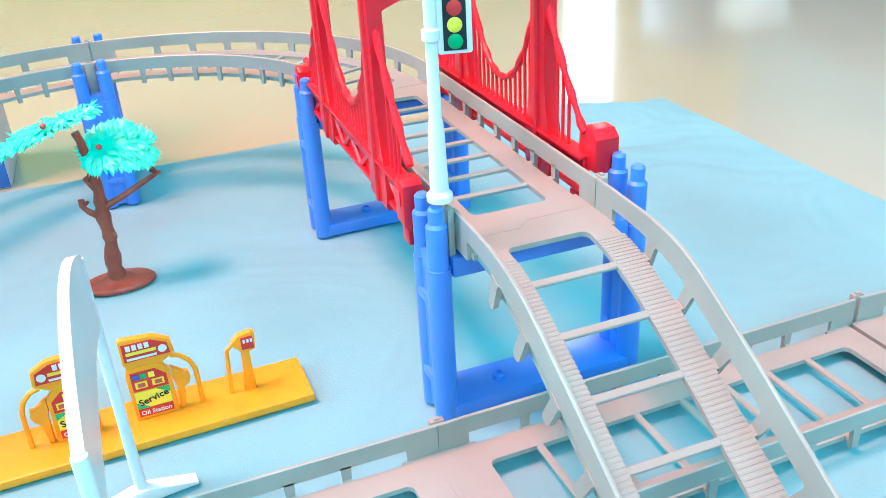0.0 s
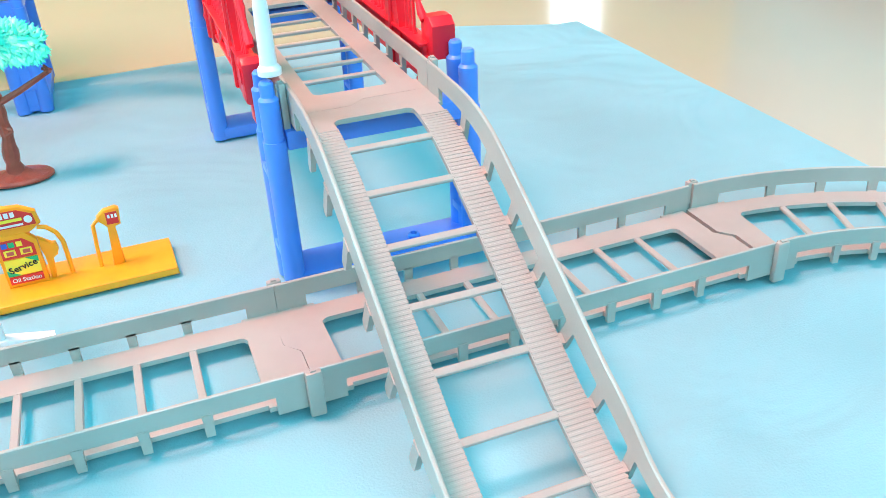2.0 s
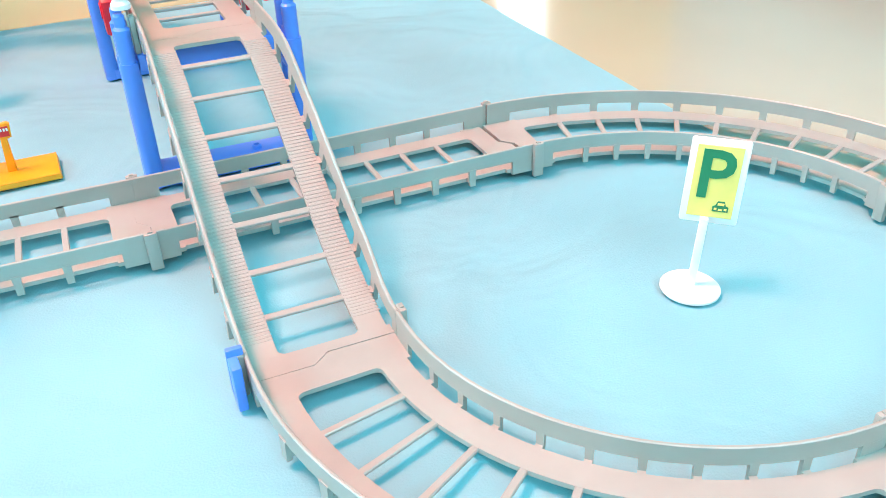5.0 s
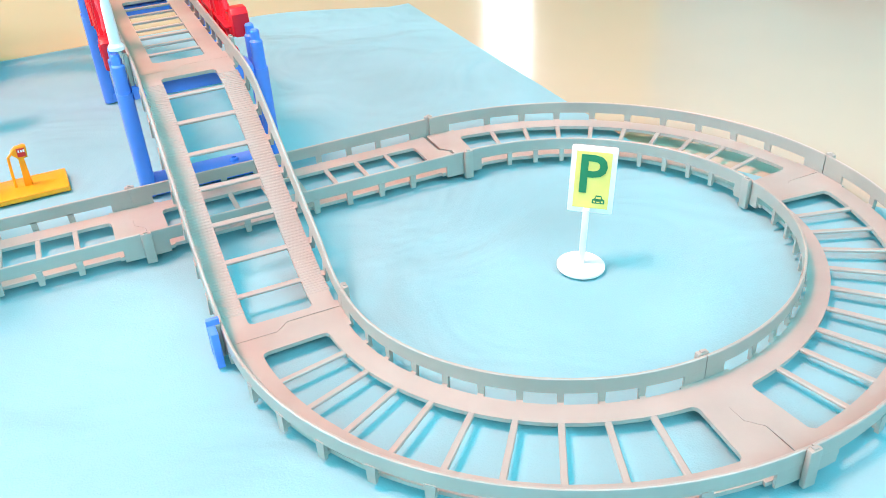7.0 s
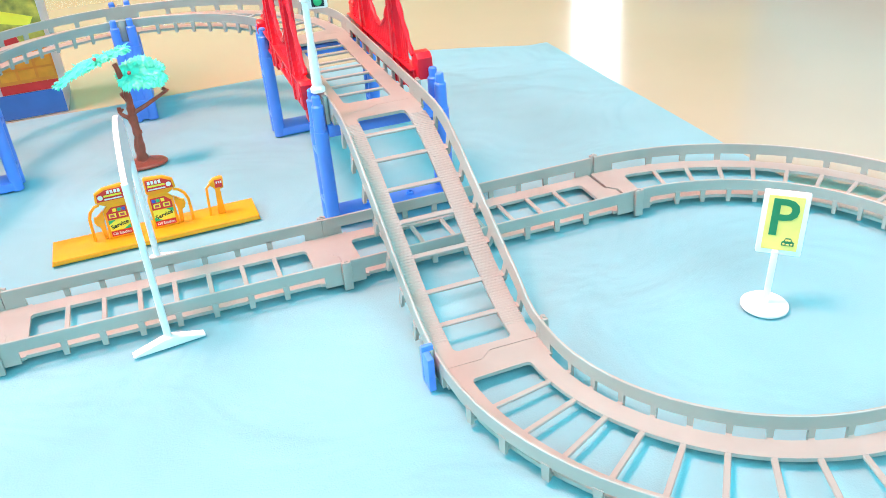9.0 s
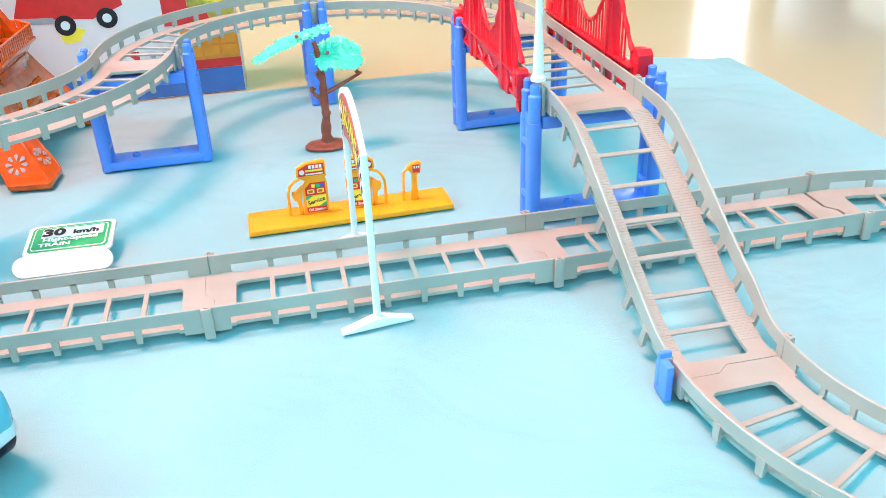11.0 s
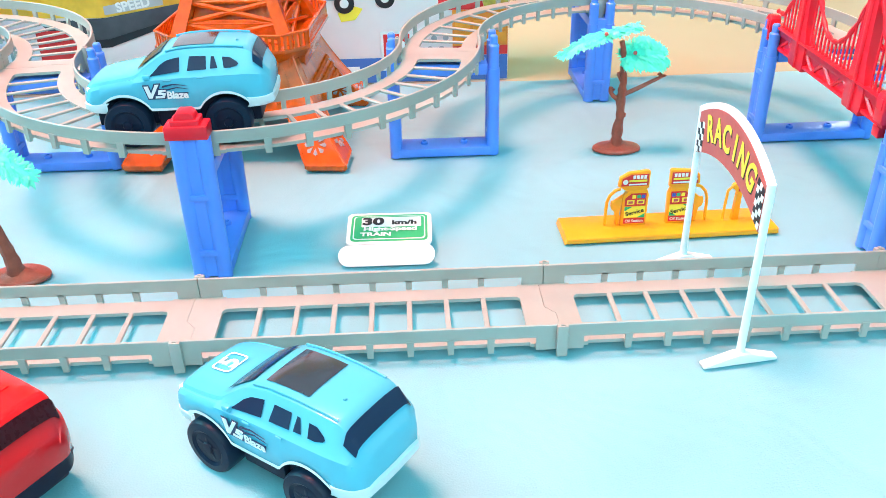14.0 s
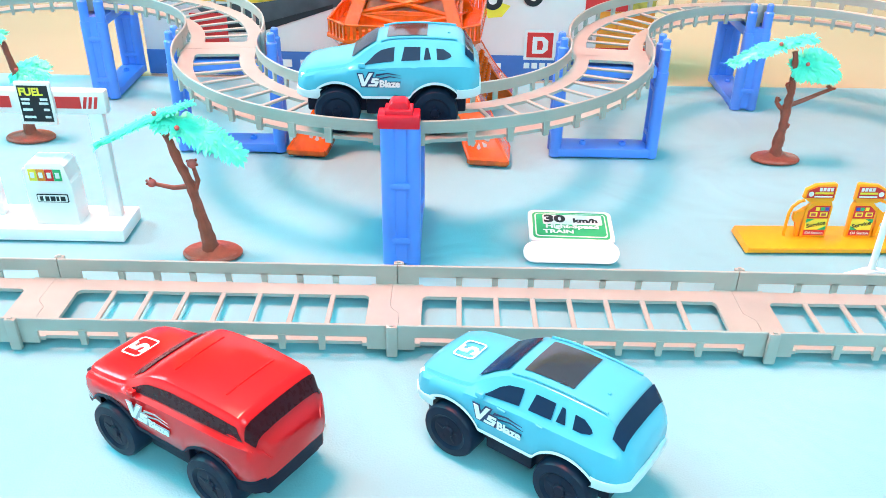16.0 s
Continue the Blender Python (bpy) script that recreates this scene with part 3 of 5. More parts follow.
# ---- the red suspension bridge ----
def bridge():
    t = thing("toy_bridge", "red plastic toy suspension bridge with towers, cables and a truss", "toy bridge", pose(0.338, 0.146, 0))
    Y0, Y1, YT, TOP = -0.063, 0.071, 0.0330, 0.136

    def tower_edge(z):
        """Half the width of a tower, which flares towards its foot and its cable saddles."""
        k = (z - 0.052) / (TOP - 0.052)
        return 0.0062 - 0.0022 * k + 0.0035 * math.exp(-((z - 0.064) / 0.012) ** 2)

    def cable(y):
        """The height of the main cable."""
        if abs(y) < YT:
            return 0.0795 + 0.042 * (abs(y) / YT) ** 2.1
        k = min(1.0, (abs(y) - YT) / (0.0605 - YT))
        return 0.121 - 0.044 * k ** 0.72

    for sg in (-1, 1):
        x = sg * 0.0285
        turn = pose(x, 0, 0, 0, 0, 90)
        bm = bmesh.new()
        box(bm, x - 0.0016, Y0, 0.0655, x + 0.0016, Y1, 0.0690, 0.0004)
        box(bm, x - 0.0030, Y0, 0.0690, x + 0.0030, Y1, 0.0702, 0.0003)
        box(bm, x - 0.0016, Y0, 0.0570, x + 0.0016, Y1, 0.0588, 0.0004)
        part("girder", bm, M_RED, t)
        n = 12
        for i in range(n):
            y0, y1 = Y0 + (Y1 - Y0) * i / n, Y0 + (Y1 - Y0) * (i + 1) / n
            bm = bmesh.new()
            a, b = (0.0583, 0.0660) if i % 2 else (0.0660, 0.0583)
            tube(bm, [(x, y0, a), (x, y1, b)], 0.0013, 6)
            part("truss_bar", bm, M_RED, t)
        bm = bmesh.new()
        box(bm, x - 0.0003 + 0.0006 * (sg < 0), Y0 + 0.002, 0.0587, x + 0.0003 * (sg < 0) - 0.0001, Y1 - 0.002, 0.0657)
        part("web_plate", bm, M_RED, t)
        for yt in (-YT, YT):
            bm = bmesh.new()
            zs = [0.0550, 0.057, 0.060, 0.064, 0.068, 0.072, 0.076, 0.082, 0.09, 0.10, 0.11, 0.12, 0.13, TOP]
            prism(bm, [(yt + tower_edge(z), z) for z in zs] + [(yt - tower_edge(z), z) for z in reversed(zs)], 0.0046, turn, 0.0006)
            prism(bm, [(yt + 0.0013, 0.0555), (yt + 0.0013, TOP - 0.002), (yt - 0.0013, TOP - 0.002), (yt - 0.0013, 0.0555)], 0.0066, turn, 0.0004)
            part("bridge_tower", bm, M_RED, t)
        bm = bmesh.new()
        pts = [(x, Y0 + 0.002 + (Y1 - Y0 - 0.004) * i / 60, 0) for i in range(61)]
        pts = [(px, py, cable(py)) for px, py, _ in pts]
        tube(bm, pts, [0.0012 + 0.00035 * math.sin(i * 1.9) for i in range(61)], 8)
        part("main_cable", bm, M_RED, t)
        for i in range(29):
            y = Y0 + 0.012 + (Y1 - Y0 - 0.024) * i / 28
            if min(abs(y - YT), abs(y + YT)) < 0.0075 or cable(y) < 0.0735:
                continue
            bm = bmesh.new()
            tube(bm, [(x, y, 0.0700), (x, y, 0.0715), (x, y, cable(y))], [0.0011, 0.0006, 0.0006], 6)
            part("hanger", bm, M_RED, t)
        for y0, y1 in ((Y0 - 0.005, Y0 + 0.006), (Y1 - 0.006, Y1 + 0.005)):
            bm = bmesh.new()
            cx = x + sg * (0.0012 if sg < 0 else 0.0042)
            if sg < 0:
                y0, y1 = y0 + 0.0025, y1 - 0.0010
                prism(bm, [(y0, 0.0600), (y1, 0.0600), (y1, 0.0725), (y1 - 0.002, 0.0745), (y0 + 0.002, 0.0745), (y0, 0.0728)], 0.0066, pose(cx, 0, 0, 0, 0, 90), 0.0011)
            else:
                prism(bm, [(y0, 0.0655), (y1, 0.0655), (y1, 0.0760), (y1 - 0.003, 0.0790), (y0 + 0.003, 0.0790), (y0, 0.0765)], 0.0085, pose(cx, 0, 0, 0, 0, 90), 0.0011)
            box(bm, cx + sg * (0.0041 if sg > 0 else 0.0032), (y0 + y1) / 2 - 0.0025, 0.0665, cx + sg * (0.0046 if sg > 0 else 0.0037), (y0 + y1) / 2 + 0.0025, 0.0715)
            part("anchor_block", bm, M_RED, t)
        for y in (Y0 + 0.004, Y1 - 0.004):
            bm = bmesh.new()
            box(bm, x - 0.0022, y - 0.003, 0.0520, x + 0.0022, y + 0.003, 0.0572, 0.0005)
            part("lug", bm, M_RED, t)
    for yt in (-YT, YT):
        bm = bmesh.new()
        arch = [(-0.0285, 0.114), (-0.020, 0.1185), (-0.010, 0.1205), (0, 0.121), (0.010, 0.1205), (0.020, 0.1185), (0.0285, 0.114)]
        prism(bm, arch + [(0.0285, 0.129), (-0.0285, 0.129)], 0.004, pose(0, yt, 0), 0.0005)
        part("portal_beam", bm, M_RED, t)


bridge()

# red cap that clips the rail onto the middle support
cap = thing("rail_cap", "red plastic cap clipping the rail onto the blue middle support", "cap", pose(0.0000, 0.0744, 0))
bm = bmesh.new()
box(bm, -0.0091, -0.0052, 0.0690, 0.0091, 0.0052, 0.0752, 0.0006)
box(bm, -0.0061, -0.0046, 0.0745, 0.0061, 0.0046, 0.0776, 0.0005)
prism(bm, [(-0.0047, 0.0770), (0.0047, 0.0770), (0.0044, 0.0786), (0.0034, 0.0804), (0.0024, 0.0811), (-0.0024, 0.0811), (-0.0034, 0.0804), (-0.0044, 0.0786)], 0.0078, pose(0, 0, 0), 0.0006)
part("cap_body", bm, M_RED, cap)

# blue clips at the foot of the ramp
bc = thing("ramp_clip", "blue plastic clip holding the foot of the track ramp", "clip", pose(0.3138, -0.0805, 0))
bm = bmesh.new()
box(bm, -0.0030, -0.0045, 0.0, -0.0002, 0.0045, 0.0150, 0.0005)
part("clip_plate", bm, M_BLUE, bc)
bm = bmesh.new()
box(bm, -0.0032, 0.0015, 0.002, 0.0016, 0.0035, 0.0172, 0.0005)
part("clip_hook", bm, M_BLUE, bc)

# ---- the traffic light on the bridge pillar ----
def traffic_light():
    t = thing("traffic_light", "white plastic toy traffic light with red, yellow and green lamps", "traffic light", pose(0.3114, 0.0665, 0.0030))
    bm = bmesh.new()
    lathe(bm, [(0, 0.0705), (0.0036, 0.0705), (0.0036, 0.0722), (0.0026, 0.0735), (0.0022, 0.090), (0.0017, 0.094), (0.0016, 0.1135), (0.0024, 0.114), (0.0024, 0.1165), (0.0016, 0.117), (0.0016, 0.130), (0.0023, 0.1305), (0.0023, 0.134), (0.0010, 0.136), (0, 0.136)], 20)
    part("pole", bm, M_WHITE, t)
    m = pose(0.0058, -0.0012, 0.1175, 0, 0, -14)
    bm = bmesh.new()
    prism(bm, rounded(-0.0044, -0.0073, 0.0044, 0.0073, 0.0007), 0.0022, m, 0.0003)
    head = part("signal_head", bm, M_WHITE, t)
    bm = bmesh.new()
    box(bm, -0.0029, -0.0014, -0.0063, 0.0029, -0.00115, 0.0063, m=m)
    part("face_plate", bm, M_INK, head, "dark face of the signal head")
    for z, mm, nm in ((0.0041, M_PRED, "red"), (0.0, M_PYEL, "yellow"), (-0.0041, M_PGREEN2, "green")):
        bm = bmesh.new()
        lathe(bm, [(0.0019, 0), (0.0019, 0.0002), (0.0011, 0.0005), (0, 0.0006)], 20, m @ pose(0, -0.0014, z, 90, 0, 0))
        part("lamp", bm, mm, head, nm + " signal lamp")


traffic_light()

# ---- the toy cars ----
STATIONS = [  # along, half width, sill, shoulder, top, half width of the top
    (0.0406, 0.0115, 0.0150, 0.0195, 0.0212, 0.0100),
    (0.0394, 0.0148, 0.0125, 0.0215, 0.0235, 0.0126),
    (0.0365, 0.0166, 0.0116, 0.0238, 0.0256, 0.0143),
    (0.0290, 0.0176, 0.0116, 0.0256, 0.0272, 0.0152),
    (0.0210, 0.0178, 0.0118, 0.0268, 0.0285, 0.0154),
    (0.0160, 0.0178, 0.0118, 0.0276, 0.0296, 0.0153),
    (0.0100, 0.0178, 0.0118, 0.0282, 0.0346, 0.0143),
    (0.0040, 0.0178, 0.0118, 0.0288, 0.0386, 0.0136),
    (-0.0030, 0.0178, 0.0118, 0.0292, 0.0404, 0.0133),
    (-0.0130, 0.0178, 0.0118, 0.0295, 0.0410, 0.0133),
    (-0.0230, 0.0178, 0.0118, 0.0298, 0.0408, 0.0132),
    (-0.0310, 0.0177, 0.0120, 0.0300, 0.0402, 0.0130),
    (-0.0345, 0.0173, 0.0123, 0.0299, 0.0394, 0.0130),
    (-0.0390, 0.0161, 0.0128, 0.0290, 0.0330, 0.0130),
    (-0.0415, 0.0142, 0.0136, 0.0270, 0.0292, 0.0120),
    (-0.0427, 0.0112, 0.0150, 0.0246, 0.0262, 0.0096),
]
_S = np.array(sorted(STATIONS))
BOXY = {"on": False}
AXLE, WHEEL_R, LONG = 0.0217, 0.0102, 0.965


def station(x):
    """Half width, sill, shoulder, top and half width of the top at x, with the wheel arches cut in."""
    x0, x = x, x / LONG
    w, zb, zs, zr, wr = (float(sum(np.interp(x + d, _S[:, 0], _S[:, k]) * q for d, q in ((-0.0016, 0.25), (0, 0.5), (0.0016, 0.25)))) for k in range(1, 6))
    x = x0
    zb, zs, zr = (0.0164 + (z - 0.0118) * 0.88 for z in (zb, zs, zr))
    if BOXY["on"] and -0.040 < x < 0.016:
        k = min(1, (0.016 - x) / 0.010, (x + 0.040) / 0.005)
        zr, wr = zs + (zr - zs) * (1 - 0.06 * k), wr + 0.0020 * k
    if BOXY["on"] and x < -0.026:
        zr = float(np.interp(-x, (0.026, 0.0335, 0.0350, 0.0385, 0.0412), (0.0412, 0.0404, 0.0392, 0.0330, 0.0270)))
        zs = min(zs, zr - 0.0012)
    for c in (-AXLE, AXLE):
        d = abs(x - c)
        if d < 0.0130:
            zb = max(zb, 0.0100 + math.sqrt(0.0130 ** 2 - d * d))
    return w, min(zb, zs - 0.0045), zs, zr, wr


def side_at(x, k):
    """A point on the side: k from -1 (sill) by 0 (shoulder) to 1 (edge of the roof)."""
    w, zb, zs, zr, wr = station(x)
    if k < 0:
        return w + 0.0005 * math.sin(math.pi * -k), zs + (zb - zs) * -k
    return (w - 0.0012) + (wr - (w - 0.0012)) * k, zs + (zr - 0.0018 - zs) * k


def top_at(x, v):
    w, zb, zs, zr, wr = station(x)
    return v * (wr - 0.0004), zr + 0.0006 * (1 - v * v) - 0.0012 * max(0, abs(v) - 0.8) * 5


def patch(bm, f, n, m):
    """A sheet of n by m cells over f(a, b), with a little thickness."""
    rows = [[bm.verts.new(f(i / n, j / m)) for j in range(m + 1)] for i in range(n + 1)]
    for i in range(n):
        for j in range(m):
            bm.faces.new((rows[i][j], rows[i + 1][j], rows[i + 1][j + 1], rows[i][j + 1]))


def car(m, label, paint, glass, trim, sunroof=True, many_windows=True, numbered=True):
    t = thing("toy_car", label, "toy car", m, group="toy cars")
    BOXY["on"] = not many_windows
    bm = bmesh.new()
    rings = []
    xs = [LONG * (0.0406 - 0.0833 * i / 84) for i in range(85)]
    for x in xs:
        w, zb, zs, zr, wr = station(x)
        half = [(0, zb), (w - 0.0022, zb), (w - 0.0005, zb + 0.0002), (w, zb + 0.0010), (w + 0.0005, (zb + zs) / 2), (w, zs - 0.0012), (w - 0.0012, zs),
                (wr + 0.0001, zr - 0.0018), (wr - 0.0006, zr - 0.0006), (wr - 0.0022, zr), (wr * 0.45, zr + 0.0005)]
        ring_pts = half + [(0, zr + 0.0006)] + [(-y, z) for y, z in reversed(half[1:])]
        rings.append([bm.verts.new((x, y, z)) for y, z in ring_pts])
    for r0, r1 in zip(rings, rings[1:]):
        bridge_rings(bm, r0, r1)
    bm.faces.new(rings[0][::-1])
    bm.faces.new(rings[-1])
    body = part("body", bm, paint, t)
    off = 0.00028
    sides = ((1, "left"), (-1, "right"))
    if many_windows:
        shapes = [[(0.0094, 0.10), (0.0074, 0.36), (0.0048, 0.64), (0.0016, 0.80), (-0.0040, 0.83), (-0.0036, 0.14), (0.0088, 0.06)],
                  [(-0.0082, 0.82), (-0.0152, 0.80), (-0.0150, 0.16), (-0.0068, 0.14)],
                  [(-0.0174, 0.78), (-0.0186, 0.77), (-0.0198, 0.20), (-0.0166, 0.18)],
                  [(-0.0220, 0.74), (-0.0252, 0.72), (-0.0280, 0.50), (-0.0287, 0.38), (-0.0280, 0.28), (-0.0252, 0.18), (-0.0224, 0.18)]]
    else:
        shapes = [[(0.0128, 0.20), (0.0112, 0.46), (0.0070, 0.74), (0.0030, 0.80), (-0.0330, 0.74), (-0.0352, 0.10), (-0.0100, 0.10), (0.0110, 0.12)]]
    for sg, _ in sides:
        for shape in shapes:
            bm = bmesh.new()
            line = []
            for (xa, ka), (xb, kb) in zip(shape, shape[1:] + shape[:1]):
                line += [(xa + (xb - xa) * q / 4, ka + (kb - ka) * q / 4) for q in range(4)]
            mx, mk = sum(x for x, _ in shape) / len(shape), sum(k for _, k in shape) / len(shape)
            def f(x, k):
                y, z = side_at(x, k)
                return bm.verts.new((x, sg * (y + off), z + off * 0.5))
            rows = [[f(mx + (x - mx) * q, mk + (k - mk) * q) for x, k in line] for q in (1.0, 0.7, 0.35)]
            for r0, r1 in zip(rows, rows[1:]):
                bridge_rings(bm, r0, r1)
            mid = f(mx, mk)
            for i in range(len(line)):
                bm.faces.new((rows[2][i], rows[2][(i + 1) % len(line)], mid))
            part("side_window", bm, glass, t)
        for x0, x1 in ((0.0002, 0.0032), (-0.0135, -0.0110)):
            if many_windows:
                bm = bmesh.new()
                y, z = side_at(x0, -0.12)
                tube(bm, [(x0, sg * (y + 0.0003), z), (x1, sg * (y + 0.0003), z + 0.0001)], 0.0004, 6)
                part("door_handle", bm, paint, t)
        bm = bmesh.new()
        y, z = side_at(0.0105, 0.12)
        box(bm, 0.0088, sg * (y + 0.0001), z - 0.0008, 0.0118, sg * (y + 0.0022), z + 0.0012, 0.0005)
        part("door_mirror", bm, paint, t)
        # pale or dark edge along the sill and arches
        bm = bmesh.new()
        def g(a, b):
            x = LONG * (0.0400 - 0.0820 * a)
            w, zb, zs, zr, wr = station(x)
            return (x, sg * (w + 0.0004 - 0.0002 * b), zb + 0.0001 + 0.0011 * b)
        patch(bm, g, 90, 1)
        part("sill_trim", bm, trim, t)
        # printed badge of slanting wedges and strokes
        yb = 0.01872
        fm = pose(0.0040, sg * yb, 0.0252, 0, 0, 180 if sg > 0 else 0)
        wedges = ([(-0.0078, 0.0026), (-0.0060, 0.0026), (-0.0052, -0.0008), (-0.0030, 0.0032), (-0.0014, 0.0032), (-0.0050, -0.0028), (-0.0064, -0.0028)],
                  [(0.0012, 0.0008), (-0.0018, 0.0008), (-0.0024, -0.0012), (-0.0004, -0.0014), (-0.0007, -0.0019), (-0.0034, -0.0019), (-0.0036, -0.0028), (0.0002, -0.0028), (0.0012, -0.0006), (-0.0008, -0.0004), (-0.0006, 0.0000), (0.0010, 0.0000)])
        bm = bmesh.new()
        for pts in wedges:
            prism(bm, pts, 0.0002, fm @ pose(0, -0.0002 if sg > 0 else -0.0002, 0))
        badge = part("badge", bm, M_PWHITE, t, "white wedge-shaped printed badge")
        words("lettering", "Blaze", 0.0043, M_PWHITE, badge, fm @ pose(0.0058, -0.0002, -0.00175, 90, 0, 0), 0.0002, 0.0)
        bm = bmesh.new()
        for pts in ([(-0.0084, 0.0031), (-0.0057, 0.0031), (-0.0050, 0.0006), (-0.0034, 0.0037), (-0.0006, 0.0037), (-0.0016, 0.0012), (0.0016, 0.0012), (0.0008, -0.0033), (-0.0068, -0.0033)],
                    [(0.0013, -0.0006), (0.0106, -0.0006), (0.0100, -0.0029), (0.0010, -0.0029)],
                    [(-0.0004, 0.0016), (0.0045, 0.0028), (0.0105, 0.0022), (0.0050, 0.0033), (0.0000, 0.0026)],
                    [(0.0016, 0.0004), (0.0060, 0.0014), (0.0110, 0.0008), (0.0060, 0.0018), (0.0016, 0.0010)]):
            prism(bm, pts, 0.0002, fm)
        part("badge_edge", bm, M_NAVY if many_windows else M_PGREY, t, "dark outline strokes of the badge")
        # lamps
        bm = bmesh.new()
        box(bm, 0.0355, sg * 0.0095, 0.0240, 0.0376, sg * 0.0144, 0.0264, 0.0006)
        part("headlight", bm, M_SILVER if many_windows else M_CHASSIS, t)
        bm = bmesh.new()
        box(bm, -0.0384, sg * 0.0128, 0.0262, -0.0362, sg * 0.0158, 0.0304, 0.0007)
        part("tail_light", bm, paint, t)
        if many_windows:
            bm = bmesh.new()
            tube(bm, [(x, sg * (station(x)[4] - 0.0014), station(x)[3] + 0.0003) for x in (0.002, -0.004, -0.012, -0.020, -0.027, -0.031)], 0.00045, 6)
            part("roof_rail", bm, paint, t)
    def around(x):
        """The body's outline at x over the roof, from one side window line to the other, a little proud."""
        w, zb, zs, zr, wr = station(x)
        e = 0.00032
        half = [(side_at(x, k)[0] + e, side_at(x, k)[1] + e * 0.4) for k in ((0.62, 0.75, 0.88, 1.0) if many_windows else (0.30, 0.50, 0.75, 1.0))]
        half += [(wr - 0.0006 + e * 0.8, zr - 0.0006 + e * 0.8), (wr - 0.0022, zr + e * 1.2), (wr * 0.45, zr + 0.0005 + e * 1.2)]
        return half + [(0, zr + 0.0006 + e * 1.2)] + [(-y, z) for y, z in reversed(half)]
    x0, x1 = (-0.0343, -0.0381) if many_windows else (-0.0355, -0.0383)
    bm = bmesh.new()
    rows = []
    for i in range(9):
        x = x0 + (x1 - x0) * i / 8
        rows.append([bm.verts.new((x - 0.0003, y, z)) for y, z in around(x)])
    for r0, r1 in zip(rows, rows[1:]):
        for j in range(len(r0) - 1):
            bm.faces.new((r0[j], r0[j + 1], r1[j + 1], r1[j]))
    part("rear_window", bm, glass, t)
    for nm, x0, x1, v0, mm in (("windscreen", 0.0146, 0.0040 if many_windows else 0.0085, 0.80 if many_windows else 0.86, glass),):
        bm = bmesh.new()
        def h(a, b):
            x = x0 + (x1 - x0) * a
            y, z = top_at(x, (2 * b - 1) * v0)
            d = 1 if x > 0 else -1
            return (x + d * off, y, z + off * 1.3)
        patch(bm, h, 10, 8)
        part(nm, bm, mm, t)
    if sunroof:
        bm = bmesh.new()
        def s(a, b):
            x = -0.0005 - 0.0175 * a
            y, z = top_at(x, (2 * b - 1) * 0.72)
            return (x, y, z + off)
        patch(bm, s, 8, 8)
        part("sunroof", bm, M_ROOF, t, "dark glass sunroof")
        bm = bmesh.new()
        lathe(bm, [(0.0007, 0), (0.0006, 0.0008), (0, 0.0010)], 10, pose(-0.0275, 0.004, station(-0.0275)[3] + 0.0003))
        part("roof_stud", bm, paint, t)
    else:
        bm = bmesh.new()
        for x in (-0.003, -0.0245):
            tube(bm, [(x, -0.010, station(x)[3] + 0.0004), (x, 0, station(x)[3] + 0.0007), (x, 0.010, station(x)[3] + 0.0004)], 0.0003, 6)
        part("roof_seam", bm, paint, t)
    if numbered:
        nm = pose(0.0268, 0.0, station(0.0268)[3] + 0.0008, -8, 0, -90)
        words("number", "5", 0.0105, M_PWHITE, t, nm, 0.0002, 0.0003, "white printed number on the bonnet")
        bm = bmesh.new()
        o, i = rounded(-0.0052, -0.0044, 0.0052, 0.0044, 0.0016), rounded(-0.0045, -0.0037, 0.0045, 0.0037, 0.0012)
        va, vb = [bm.verts.new((x, y, 0.0003)) for x, y in o], [bm.verts.new((x, y, 0.0003)) for x, y in i]
        for k in range(len(o)):
            bm.faces.new((va[k], va[(k + 1) % len(o)], vb[(k + 1) % len(o)], vb[k]))
        part("number_frame", bm, M_PWHITE, t, m=nm)
    # pale or dark bumpers wrapped round both ends
    for end in (-1, 1):
        xs_end = (0.0300, 0.0340, 0.0375, 0.0394, 0.0402, 0.0406) if end > 0 else (-0.0325, -0.0360, -0.0390, -0.0412, -0.0422, -0.0427)
        xs_end = [LONG * x for x in xs_end]
        inset = 0.0 if many_windows else 0.0010
        line = [(x + end * (0.0007 - 1.6 * inset) * k / 5, station(x)[0] + 0.0005 - inset) for k, x in enumerate(xs_end)]
        line = line + [(line[-1][0] + end * 0.0004, 0.006), (line[-1][0] + end * 0.0005, 0.0)]
        line = line + [(x, -y) for x, y in reversed(line[:-1])]
        z0, z1 = (0.0168, 0.0212) if end < 0 else (0.0162, 0.0204)
        if end < 0 and not many_windows:
            z0, z1 = 0.0120, 0.0212
        bm = bmesh.new()
        cols = []
        for x, y in line:
            cols.append([bm.verts.new((x - end * (0.0010 if many_windows else 0.0034), y * (0.97 if many_windows else 0.88), z0 - 0.0004)), bm.verts.new((x, y, z0 + 0.0008)), bm.verts.new((x, y, z1 - 0.0008)), bm.verts.new((x - end * 0.0010, y * 0.97, z1))])
        for c0, c1 in zip(cols, cols[1:]):
            for k in range(3):
                bm.faces.new((c0[k], c1[k], c1[k + 1], c0[k + 1]))
        part("bumper", bm, trim, t)
    bm = bmesh.new()
    box(bm, -0.0355, -0.0125, 0.0085, 0.0355, 0.0125, 0.0200, 0.0010)
    box(bm, -0.0090, -0.0150, 0.0080, 0.0090, 0.0150, 0.0185, 0.0008)
    if not many_windows:
        box(bm, -0.0392, -0.0120, 0.0100, -0.0340, 0.0120, 0.0200, 0.0010)
    part("chassis", bm, M_CHASSIS, t)
